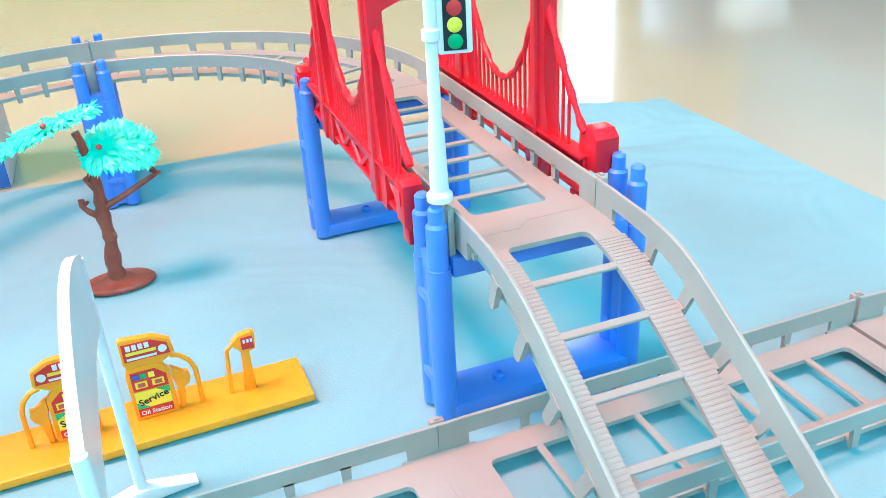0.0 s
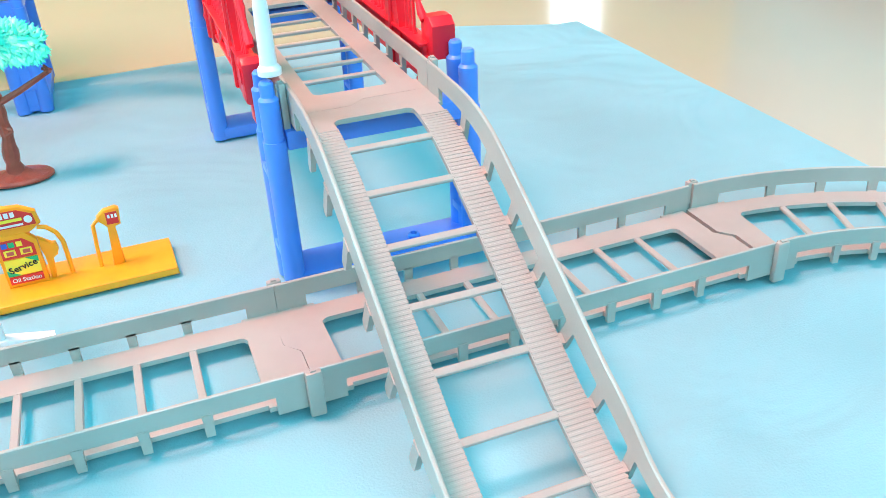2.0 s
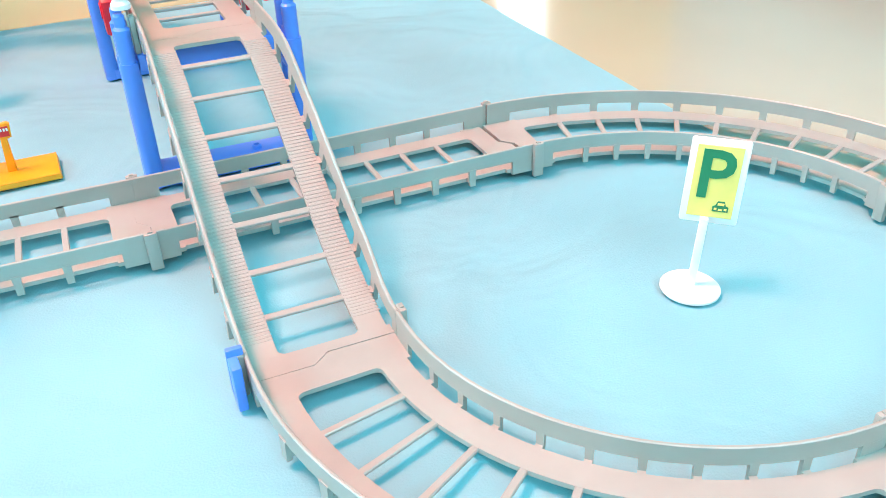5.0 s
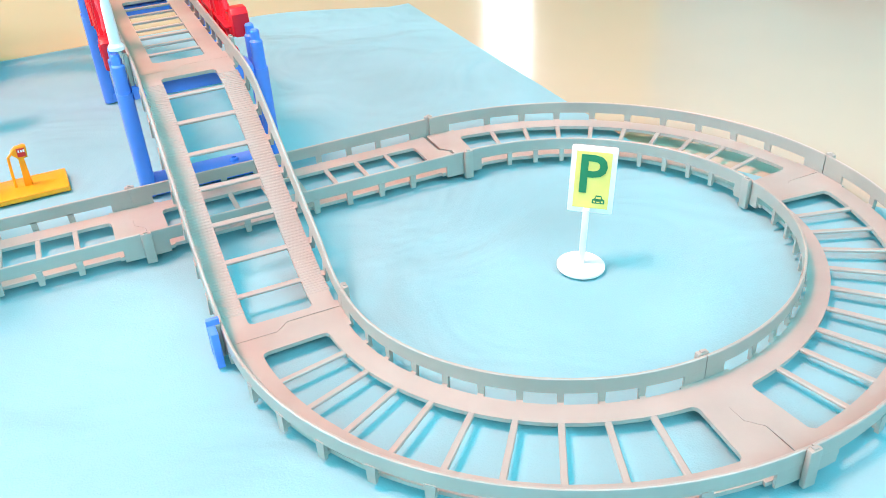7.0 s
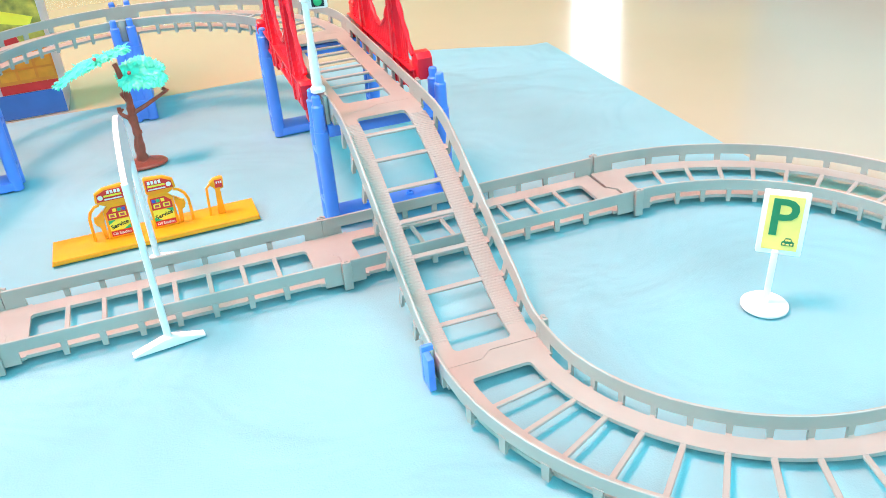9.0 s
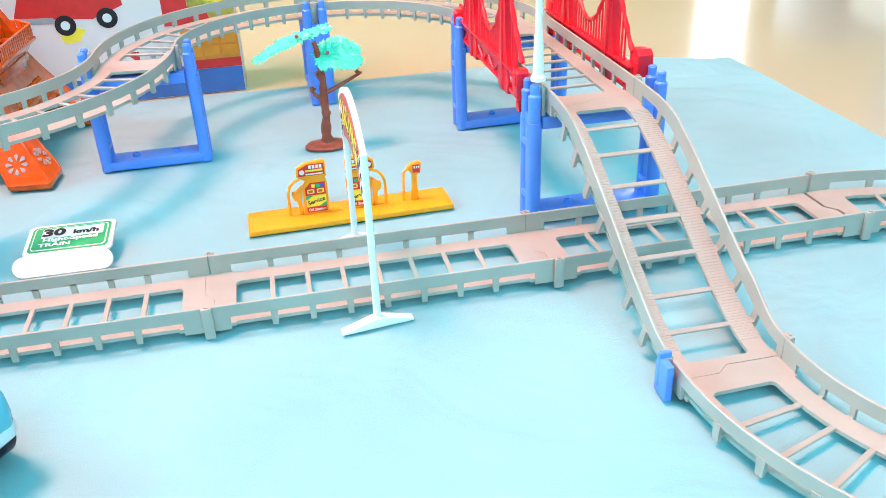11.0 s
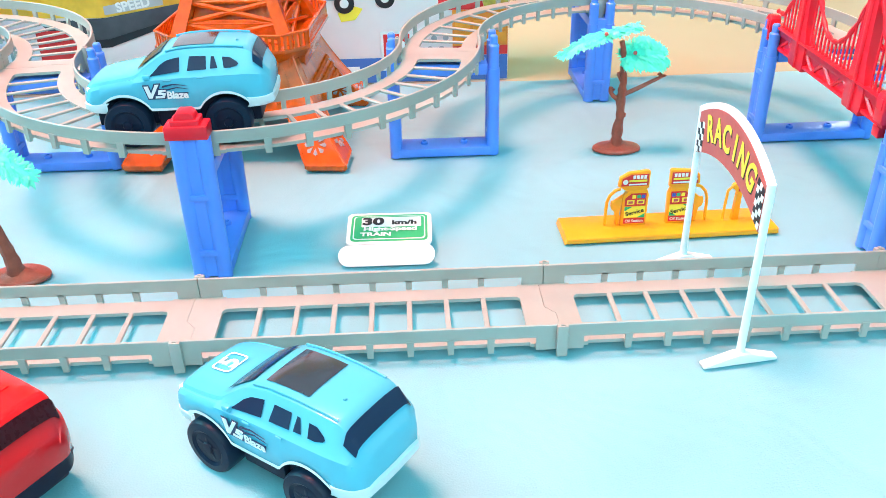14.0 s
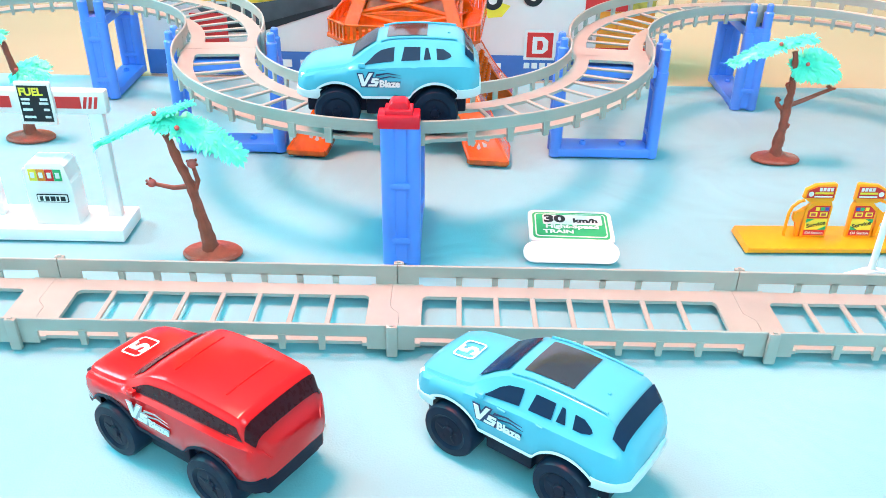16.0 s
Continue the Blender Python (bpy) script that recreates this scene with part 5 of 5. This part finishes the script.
# ---- the fallen speed sign ----
def speed_sign():
    t = thing("speed_sign", "white toy speed sign with a green face lying tipped back", "toy sign", pose(0.0808, 0.0757, 0.0, 0, 0, -0.5))
    bm = bmesh.new()
    prism(bm, rounded(-0.0228, -0.0050, 0.0228, 0.0050, 0.0049, 8), 0.0020, pose(0, 0.0025, 0.0044, -38, 0, 0), 0.0004)
    part("foot", bm, M_WHITE, t, "white oblong foot")
    m = pose(0.0010, 0.0085, 0.0064, -82, 0, -1.0) @ Matrix.Diagonal((0.97, 1, 0.97, 1))
    bm = bmesh.new()
    prism(bm, rounded(-0.0212, 0.0, 0.0212, 0.0260, 0.0028, 6), 0.0016, m, 0.0003)
    board = part("board", bm, M_WHITE, t)
    def flat(pts, mm, nm, lift, lab=""):
        bm = bmesh.new()
        prism(bm, pts, 0.0002, m @ pose(0, -0.0009 - lift, 0))
        part(nm, bm, mm, board, lab)
    flat(rounded(-0.0192, 0.0022, 0.0192, 0.0240, 0.0024), M_PGREEN2, "border", 0, "green printed border")
    flat(rounded(-0.0180, 0.0034, 0.0180, 0.0228, 0.0020), M_PWHITE, "border_line", 0.0002)
    flat(rounded(-0.0174, 0.0040, 0.0174, 0.0222, 0.0018), M_PGREEN2, "face", 0.0004, "green printed face")
    flat(rounded(-0.0140, 0.0132, 0.0160, 0.0212, 0.0008), M_PWHITE, "number_field", 0.0006)
    q = m @ pose(0, -0.0018, 0, 90, 0, 0)
    words("lettering", "30", 0.0088, M_INK, board, q @ pose(-0.0082, 0.0172, 0) @ Matrix.Diagonal((1.25, 0.92, 1, 1)), 0.0004, 0.00005)
    words("lettering", "km/h", 0.0046, M_INK, board, q @ pose(0.0075, 0.0162, 0) @ Matrix.Diagonal((1.35, 1, 1, 1)), 0.0002, 0.00005)
    words("lettering", "Hight-Speed", 0.0047, M_PWHITE, board, q @ pose(0.0005, 0.0110, 0) @ Matrix.Diagonal((1.15, 0.9, 1, 1)), 0.0002, 0.00005)
    words("lettering", "TRAIN", 0.0046, M_PWHITE, board, q @ pose(-0.0065, 0.0066, 0) @ Matrix.Diagonal((1.15, 0.85, 1, 1)), 0.0002, 0.00005)


speed_sign()

# ---- the white fuel station ----
def fuel_station():
    t = thing("fuel_station", "white plastic toy fuel station with a pump and a striped beam", "toy station", pose(-0.1670, 0.1005, 0.0))
    bm = bmesh.new()
    box(bm, -0.0400, -0.0130, 0.0, 0.0312, 0.0130, 0.0068, 0.0008)
    part("base", bm, M_WHITE, t)
    for x in (-0.0355, 0.0228):
        bm = bmesh.new()
        box(bm, x - 0.0034, 0.0010, 0.0066, x + 0.0034, 0.0056, 0.0610, 0.0006)
        part("post", bm, M_WHITE, t)
    bm = bmesh.new()
    box(bm, -0.0420, 0.0004, 0.0608, 0.0290, 0.0062, 0.0722, 0.0010)
    beam = part("beam", bm, M_WHITE, t)
    for x0, x1 in ((-0.0400, -0.0150), (0.0060, 0.0176)):
        bm = bmesh.new()
        box(bm, x0, 0.00005, 0.0638, x1, 0.0006, 0.0694)
        part("stripe", bm, M_PRED, beam, "red printed stripe")
    for i in range(3):
        bm = bmesh.new()
        prism(bm, [(0.0182 + 0.0025 * i, 0.0638), (0.0196 + 0.0025 * i, 0.0638), (0.0210 + 0.0025 * i, 0.0694), (0.0196 + 0.0025 * i, 0.0694)], 0.0006, pose(0, 0.00035, 0))
        part("stripe", bm, M_PRED, beam, "slanting red printed stripe")
    bm = bmesh.new()
    box(bm, -0.0110, -0.0016, 0.0560, 0.0058, 0.0003, 0.0770, 0.0008)
    sign = part("price_board", bm, M_WHITE, t)
    bm = bmesh.new()
    box(bm, -0.0096, -0.0019, 0.0578, 0.0044, -0.0016, 0.0752)
    part("price_face", bm, M_INK, sign, "black printed price face")
    words("lettering", "FUEL", 0.0050, M_PYEL, sign, pose(-0.0036, -0.0021, 0.0722, 90, 0, 0), 0.0002, 0.00005, "yellow lettering")
    for i, (z, w0, w1) in enumerate(((0.0682, 0.0040, 0.0034), (0.0662, 0.0036, 0.0042), (0.0632, 0.0044, 0.0026), (0.0596, 0.0052, 0.0026))):
        for x0, x1 in ((-0.0086, -0.0086 + w0), (0.0036 - w1, 0.0036)):
            bm = bmesh.new()
            box(bm, x0, -0.0022, z, x1, -0.00191, z + 0.0011)
            part("print_bar", bm, M_PWHITE, sign)
    bm = bmesh.new()
    prism(bm, [(-0.0140, 0.0), (0.0110, 0.0), (0.0110, 0.0235), (0.0095, 0.0245), (0.0095, 0.0330), (0.0070, 0.0350), (-0.0105, 0.0350), (-0.0130, 0.0330), (-0.0130, 0.0245), (-0.0140, 0.0235)], 0.0130, pose(0.0020, -0.0015, 0.0066), 0.0010)
    pump = part("pump", bm, M_WHITE, t, m=pose(-0.0024, 0, 0.0003) @ Matrix.Diagonal((0.86, 1, 0.95, 1)))
    bm = bmesh.new()
    tube(bm, [(-0.0125, -0.002, 0.0360), (-0.0150, -0.002, 0.0350), (-0.0155, -0.002, 0.0200), (-0.0150, -0.002, 0.0072)], 0.0013, 8)
    part("hose", bm, M_WHITE, pump)
    for i, mm in enumerate((M_PYEL, M_PORANGE, M_PRED, M_PGREEN2)):
        x0 = -0.0095 + 0.0046 * i
        bm = bmesh.new()
        box(bm, x0, -0.0084, 0.0316, x0 + 0.0043, -0.0081, 0.0378)
        part("price_tile", bm, mm, pump)
        bm = bmesh.new()
        box(bm, x0 + 0.0011, -0.0087, 0.0332, x0 + 0.0033, -0.00841, 0.0362)
        part("price_bar", bm, M_PWHITE, pump)
    bm = bmesh.new()
    prism(bm, rounded(-0.0078, 0.0196, 0.0098, 0.0242, 0.0006), 0.0003, pose(0, -0.00820, 0))
    part("meter_field", bm, M_INK, pump)
    bm = bmesh.new()
    prism(bm, rounded(-0.0073, 0.0201, 0.0093, 0.0237, 0.0005), 0.0003, pose(0, -0.00845, 0))
    part("meter_face", bm, M_PWHITE, pump)
    for x0, w in ((-0.0060, 0.0018), (-0.0030, 0.0022), (0.0000, 0.0026), (0.0032, 0.0014), (0.0056, 0.0026)):
        bm = bmesh.new()
        box(bm, x0, -0.0088, 0.0206, x0 + w, -0.0086, 0.0231)
        part("print_bar", bm, M_INK, pump)


fuel_station()

# ---- the amber tower ----
def amber_tower():
    t = thing("toy_tower", "orange amber plastic lattice tower on four splayed legs", "toy tower", pose(-0.0035, 0.2545, 0.0, 0, 0, -5.0))
    FOOT, NECK, ZP = 0.0540, 0.0260, 0.0600

    def spine(k):
        """How far a leg stands from the axis, and its height, from the foot (0) to the first platform (1)."""
        return FOOT + (NECK - FOOT) * (1 - (1 - k) ** 1.2), ZP * k

    for sx in (-1, 1):
        for sy in (-1, 1):
            leg = part("leg", _leg(spine), M_TOWER, t, m=Matrix.Diagonal((sx, sy, 1, 1)))
            bm = bmesh.new()
            c = FOOT
            box(bm, c - 0.0124, c - 0.0124, 0.0, c + 0.0124, c + 0.0124, 0.0056, 0.0016, seg=1)
            part("foot_block", bm, M_TOWER, leg)
            # Solid pale petals imitate pierced holes with the bright cloth behind.
            for k in range(8):
                d, z = spine(0.18)
                w, z = 0.0109, 0.0040 + z * 0.94
                for face in (pose(d, d + w, z, 34, 0, 0), pose(d + w, d, z, 0, -34, 0) @ pose(0, 0, 0, 0, 0, 90), pose(d, d - w, z, 30, 0, 0)):
                    part("rosette_petal", PETAL, None, leg, "pale raised petal in place of a rosette cut-out", m=face @ pose(0, 0, 0, 0, 45 * k, 0))
    # arches between the legs and a stepped plinth panel under the platform
    for a in (0, 90, 180, 270):
        r = pose(0, 0, 0, 0, 0, a)
        bm = bmesh.new()
        n = 16
        pts = [(0.034 * math.cos(math.pi * i / n), 0.022 + 0.026 * math.sin(math.pi * i / n)) for i in range(n + 1)]
        pts += [(-0.0375 * math.cos(math.pi * i / n), 0.022 + 0.031 * math.sin(math.pi * i / n)) for i in range(n + 1)]
        prism(bm, pts, 0.0020, r @ pose(0, -0.0365, 0))
        part("arch", bm, M_TOWER, t)
        for i in range(9):
            x = -0.030 + 0.0075 * i
            bm = bmesh.new()
            z0 = 0.022 + 0.029 * math.sqrt(max(0.02, 1 - (x / 0.0365) ** 2))
            tube(bm, [r @ Vector((x, -0.0365, z0)), r @ Vector((x + 0.004, -0.0368, ZP))], 0.0008, 6)
            part("lattice_bar", bm, M_TOWER, t)
    # sloping panels between the legs, each with rows of small studs
    for a in (0, 90, 180, 270):
        r = pose(0, 0, 0, 0, 0, a)
        bm = bmesh.new()
        (d0, z0), (d1, z1) = spine(0.40), spine(0.97)
        z0, z1 = 0.0040 + z0 * 0.94, 0.0040 + z1 * 0.94
        vs = [[bm.verts.new(r @ Vector((x, -d - 0.0072 - out, z))) for x, d, z in ((-d0, d0, z0), (d0, d0, z0), (d1, d1, z1), (-d1, d1, z1))] for out in (0.0, 0.0016)]
        bridge_rings(bm, vs[0], vs[1])
        bm.faces.new(vs[0][::-1])
        bm.faces.new(vs[1])
        panel = part("web_panel", bm, M_TOWER, t)
        bm = bmesh.new()
        for k in range(3):
            q = 0.12 + 0.16 * k
            d, z = d0 + (d1 - d0) * q, z0 + (z1 - z0) * q
            for i in range(10):
                x = (i - 4.5) / 5.4 * (d - 0.006)
                bmesh.ops.create_cube(bm, size=0.0024, matrix=r @ pose(x, -d - 0.0090, z, -32, 0, 45))
        part("studs", bm, M_TOWER, panel)
    # first platform, an octagon with a picket rail
    def octagon(half, cut):
        return [(half, -half + cut), (half, half - cut), (half - cut, half), (-half + cut, half), (-half, half - cut), (-half, -half + cut), (-half + cut, -half), (half - cut, -half)]
    def slab(z0, z1, h0, h1, cut):
        bm = bmesh.new()
        a = [bm.verts.new((x, y, z0)) for x, y in octagon(h0, cut)]
        b = [bm.verts.new((x, y, z1)) for x, y in octagon(h1, cut)]
        bridge_rings(bm, a, b)
        bm.faces.new(a[::-1])
        bm.faces.new(b)
        return bm
    part("platform", slab(0.0575, 0.0635, 0.0400, 0.0440, 0.012), M_TOWER, t)
    part("platform_edge", slab(0.0636, 0.0655, 0.0455, 0.0455, 0.0125), M_TOWER, t)
    o = octagon(0.0445, 0.0125)
    for i in range(8):
        p, q = Vector((*o[i], 0)), Vector((*o[(i + 1) % 8], 0))
        n = max(3, int((q - p).length / 0.0034))
        for k in range(n):
            c = p.lerp(q, (k + 0.5) / n)
            part("picket", PICKET, None, t, m=pose(c.x, c.y, 0.0654, 0, 0, math.degrees(math.atan2((q - p).y, (q - p).x))))
        bm = bmesh.new()
        tube(bm, [p + UP * 0.0738, q + UP * 0.0738], 0.0008, 6)
        part("hand_rail", bm, M_TOWER, t)
    # shaft: four tapering corner posts with crossed bars between
    Z0, Z1, H0, H1 = 0.0650, 0.1350, 0.0330, 0.0140
    def corner(k):
        return H0 + (H1 - H0) * (1 - (1 - k) ** 1.4), Z0 + (Z1 - Z0) * k
    for sx in (-1, 1):
        for sy in (-1, 1):
            bm = bmesh.new()
            pts = [(sx * corner(i / 8)[0], sy * corner(i / 8)[0], corner(i / 8)[1]) for i in range(9)]
            tube(bm, pts, [0.0056 - 0.0026 * i / 8 for i in range(9)], 4)
            part("corner_post", bm, M_TOWER, t)
    for a in (0, 90, 180, 270):
        r = pose(0, 0, 0, 0, 0, a)
        for i in range(6):
            (h0, z0), (h1, z1) = corner(i / 6), corner((i + 1) / 6)
            for sg in (-1, 1):
                bm = bmesh.new()
                tube(bm, [r @ Vector((-sg * h0, -h0, z0)), r @ Vector((sg * h1, -h1, z1))], 0.0016, 6)
                part("lattice_bar", bm, M_TOWER, t)
            bm = bmesh.new()
            tube(bm, [r @ Vector((-h1, -h1, z1)), r @ Vector((h1, -h1, z1))], 0.0013, 6)
            part("lattice_bar", bm, M_TOWER, t)
        bm = bmesh.new()
        prism(bm, [(-H0, Z0), (H0, Z0), (H0 - 0.003, Z0 + 0.010), (0.012, Z0 + 0.014), (-0.012, Z0 + 0.014), (-H0 + 0.003, Z0 + 0.010)], 0.0016, r @ pose(0, -H0 + 0.0040, 0), 0.0004)
        part("parapet", bm, M_TOWER, t)
    # plain walls inside the lattice, and a stepped block under the first platform
    bm = bmesh.new()
    rings = []
    for i in range(9):
        h, z = corner(i / 8)
        rings.append([bm.verts.new((sx * (h - 0.0045), sy * (h - 0.0045), z)) for sx, sy in ((-1, -1), (1, -1), (1, 1), (-1, 1))])
    for r0, r1 in zip(rings, rings[1:]):
        bridge_rings(bm, r0, r1)
    bm.faces.new(rings[0][::-1])
    bm.faces.new(rings[-1])
    part("shaft_wall", bm, M_TOWER, t)
    for a in (0, 90, 180, 270):
        r = pose(0, 0, 0, 0, 0, a)
        for k, (z0, z1, y) in enumerate(((0.0440, 0.0480, -0.0385), (0.0482, 0.0526, -0.0395), (0.0528, 0.0574, -0.0405))):
            bm = bmesh.new()
            box(bm, -0.0190 - 0.004 * k, y, z0, 0.0190 + 0.004 * k, y + 0.006, z1, 0.0005, r)
            part("cornice", bm, M_TOWER, t)
    part("upper_platform", slab(0.1350, 0.1400, 0.0170, 0.0190, 0.005), M_TOWER, t)
    bm = bmesh.new()
    tube(bm, [(0, 0, 0.1395), (0, 0, 0.170), (0, 0, 0.205), (0, 0, 0.225)], [0.0115, 0.0065, 0.0030, 0.0012], 4)
    part("spire", bm, M_TOWER, t)


def _leg(spine):
    """One splayed leg: a curved four-sided post, pinched above its foot, with a raised bead along each edge."""
    bm = bmesh.new()
    n = 14
    rings = []
    for i in range(n + 1):
        d, z = spine(i / n)
        w = 0.0096 - 0.0006 * i / n + 0.0024 * math.exp(-(i / 3.0) ** 2)
        rings.append([bm.verts.new((d + a * w, d + b * w, 0.0040 + z * 0.94)) for a, b in ((-1, -1), (1, -1), (1, 1), (-1, 1))])
    for r0, r1 in zip(rings, rings[1:]):
        bridge_rings(bm, r0, r1)
    bm.faces.new(rings[0][::-1])
    bm.faces.new(rings[-1])
    for k in range(4):
        tube(bm, [rings[i][k].co.lerp(rings[i][(k + 2) % 4].co, 0.03) for i in range(n + 1)], 0.0010, 6)
    return bm


def petal():
    """A small raised wedge of a rosette, in x and z, standing in for a pierced hole."""
    bm = bmesh.new()
    prism(bm, [(0.0000, 0.0022), (0.0013, 0.0054), (0.0000, 0.0064), (-0.0013, 0.0054)], 0.0012)
    return to_mesh("rosette_petal", bm, M_PALE)


M_PALE = material("pale stand-in for a cut-out", (0.50, 0.46, 0.44), 0.2, 0, 0.2, 300, 0.0)
PETAL = petal()
bm = bmesh.new()
box(bm, -0.0009, -0.0006, 0.0, 0.0009, 0.0006, 0.0082)
PICKET = to_mesh("picket", bm, M_TOWER)
amber_tower()

# ---- the printed box behind ----
def printed_box():
    t = thing("toy_box", "large printed cardboard toy box with a blue band standing upright", "box", pose(-0.0180, 0.3470, -0.003))
    W, H, D = 0.1870, 0.2700, 0.0550
    bm = bmesh.new()
    box(bm, -W, 0.0, 0.0, W, D, H, 0.0012)
    body = part("carton", bm, M_CARD, t)
    def flat(pts, mm, nm, lift=1, lab=""):
        bm = bmesh.new()
        prism(bm, [(x + 0.0180, z + 0.003) for x, z in pts], 0.0003, pose(0, -0.0001 - 0.0003 * lift, 0))
        return part(nm, bm, mm, body, lab)
    def disc(x, z, r, mm, nm, lift):
        return flat([(x + r * math.cos(i * math.pi / 10), z + r * math.sin(i * math.pi / 10)) for i in range(20)], mm, nm, lift)
    X0, X1 = -0.2045, 0.1685
    flat([(X0, -0.002), (X1, -0.002), (X1, 0.0165), (X0, 0.0165)], M_PBLUE2, "blue_band", 1, "blue printed band")
    # red and yellow block of pictures at one end
    flat([(0.1280, 0.0168), (X1, 0.0168), (X1, 0.0235), (0.1280, 0.0235)], M_PRED, "red_field", 1)
    flat([(0.1280, 0.0236), (X1, 0.0236), (X1, 0.0500), (0.1280, 0.0500)], M_PORANGE, "orange_field", 1)
    flat([(0.1180, 0.0502), (0.1510, 0.0502), (0.1490, 0.0590), (0.1360, 0.0610), (0.1360, 0.1100), (0.1180, 0.1100)], M_PRED, "red_field", 1)
    flat([(0.1362, 0.0612), (0.1492, 0.0592), (0.1512, 0.0502), (X1, 0.0502), (X1, 0.1100), (0.1362, 0.1100)], M_PLEAF, "yellow_green_field", 1, "printed yellow and green picture")
    flat([(0.1380, 0.0690), (0.1600, 0.0640), (0.1640, 0.0700), (0.1400, 0.0780)], M_PYEL, "yellow_splash", 2)
    for i in range(3):
        for z in (0.0262, 0.0350):
            flat([(0.1300 + 0.013 * i, z), (0.1410 + 0.013 * i, z), (0.1410 + 0.013 * i, z + 0.0072), (0.1300 + 0.013 * i, z + 0.0072)], M_PAMBER, "amber_field", 2)
        for k in range(2):
            disc(0.1030 + 0.0085 * i + 0.003 * k, 0.0220 + 0.0080 * k, 0.0021, M_PGREY, "grey_dot", 1)
    # pictures of a dark and yellow car at the other end, and of a red car beside the tower
    flat([(-0.2040, 0.0540), (-0.1200, 0.0520), (-0.0620, 0.0600), (-0.0560, 0.0740), (-0.1100, 0.0900), (-0.2040, 0.0820)], M_PYEL2, "yellow_car_body", 1)
    flat([(-0.1500, 0.0330), (-0.1150, 0.0330), (-0.0560, 0.0520), (-0.0560, 0.0620), (-0.1180, 0.0520), (-0.1650, 0.0500)], M_PDARK, "dark_bumper", 2)
    flat([(-0.1500, 0.0300), (-0.1180, 0.0310), (-0.0640, 0.0490), (-0.0640, 0.0520), (-0.1180, 0.0370), (-0.1500, 0.0360)], M_INK, "dark_grille", 3)
    flat([(-0.1690, 0.0180), (-0.1420, 0.0180), (-0.1420, 0.0440), (-0.1690, 0.0440)], M_PRED, "red_field", 4)
    flat([(-0.1180, 0.0540), (-0.0760, 0.0600), (-0.0760, 0.0670), (-0.1180, 0.0600)], M_PGREY2, "plate_field", 2)
    words("lettering", "SPEED", 0.0090, M_PWHITE, body, pose(-0.097 + 0.018, -0.0012, 0.0605 + 0.003, 90, -9, 0), 0.0003, 0.00005)
    flat([(0.0180, 0.0640), (0.0700, 0.0600), (0.0920, 0.0680), (0.0900, 0.0900), (0.0300, 0.0940)], M_PRED, "red_car_body", 1)
    flat([(0.0020, 0.0600), (0.0440, 0.0590), (0.0440, 0.0630), (0.0020, 0.0650)], M_PGREY, "dark_bumper", 2)
    for x, z in ((0.0510, 0.0570), (0.0800, 0.0600)):
        disc(x, z, 0.0072, M_INK, "dark_wheel", 3)
        disc(x, z, 0.0032, M_PWHITE, "wheel_rim", 4)
    flat([(0.0480, 0.0440), (0.0580, 0.0450), (0.0640, 0.0530), (0.0540, 0.0560), (0.0460, 0.0500)], M_PYEL, "yellow_splash", 2)
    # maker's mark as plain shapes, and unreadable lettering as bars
    flat([(0.0755, 0.0135), (0.0985, 0.0135), (0.0985, 0.0360), (0.0755, 0.0360)], M_PWHITE, "mark_border", 2)
    flat([(0.0775, 0.0155), (0.0965, 0.0155), (0.0965, 0.0340), (0.0775, 0.0340)], M_PRED, "mark_field", 3)
    flat([(0.0815, 0.0185), (0.0895, 0.0185), (0.0930, 0.0215), (0.0930, 0.0280), (0.0895, 0.0310), (0.0815, 0.0310)], M_PWHITE, "mark_shape", 4)
    flat([(0.0850, 0.0215), (0.0885, 0.0215), (0.0895, 0.0247), (0.0885, 0.0280), (0.0850, 0.0280)], M_PRED, "mark_shape", 5)
    for x in (0.0760, 0.0818, 0.0876, 0.0934):
        flat([(x, 0.0070), (x + 0.0042, 0.0070), (x + 0.0042, 0.0112), (x, 0.0112)], M_PWHITE, "print_bar", 2)
    for i in range(9):
        x = -0.110 + 0.0195 * i
        if not -0.005 < x < 0.03:
            flat([(x, 0.0050), (x + 0.0130, 0.0050), (x + 0.0130, 0.0105), (x, 0.0105)], M_PWHITE, "print_bar", 2)


M_CARD = material("white printed card", (0.94, 0.76, 0.76), 0.42, 0, 0.04, 18, 0.03, 700)
M_PDARK = material("charcoal print", (0.055, 0.06, 0.075), 0.45, 0, 0.5, 40, 0.0)
M_PBLUE2 = material("mid blue print", (0.05, 0.16, 0.50), 0.45, 0, 0.08, 60, 0.0)
M_PYEL2 = material("warm yellow print", (0.95, 0.46, 0.04), 0.45, 0, 0.30, 50, 0.0)
M_PLEAF = material("yellow-green print", (0.50, 0.38, 0.06), 0.45, 0, 0.5, 90, 0.0, stain=(0.08, 0.10, 0.03))
M_PAMBER = material("amber print", (0.90, 0.34, 0.03), 0.45, 0, 0.15, 90, 0.0)
M_PGREY2 = material("light grey print", (0.45, 0.47, 0.50), 0.45, 0, 0.15, 60, 0.0)
printed_box()
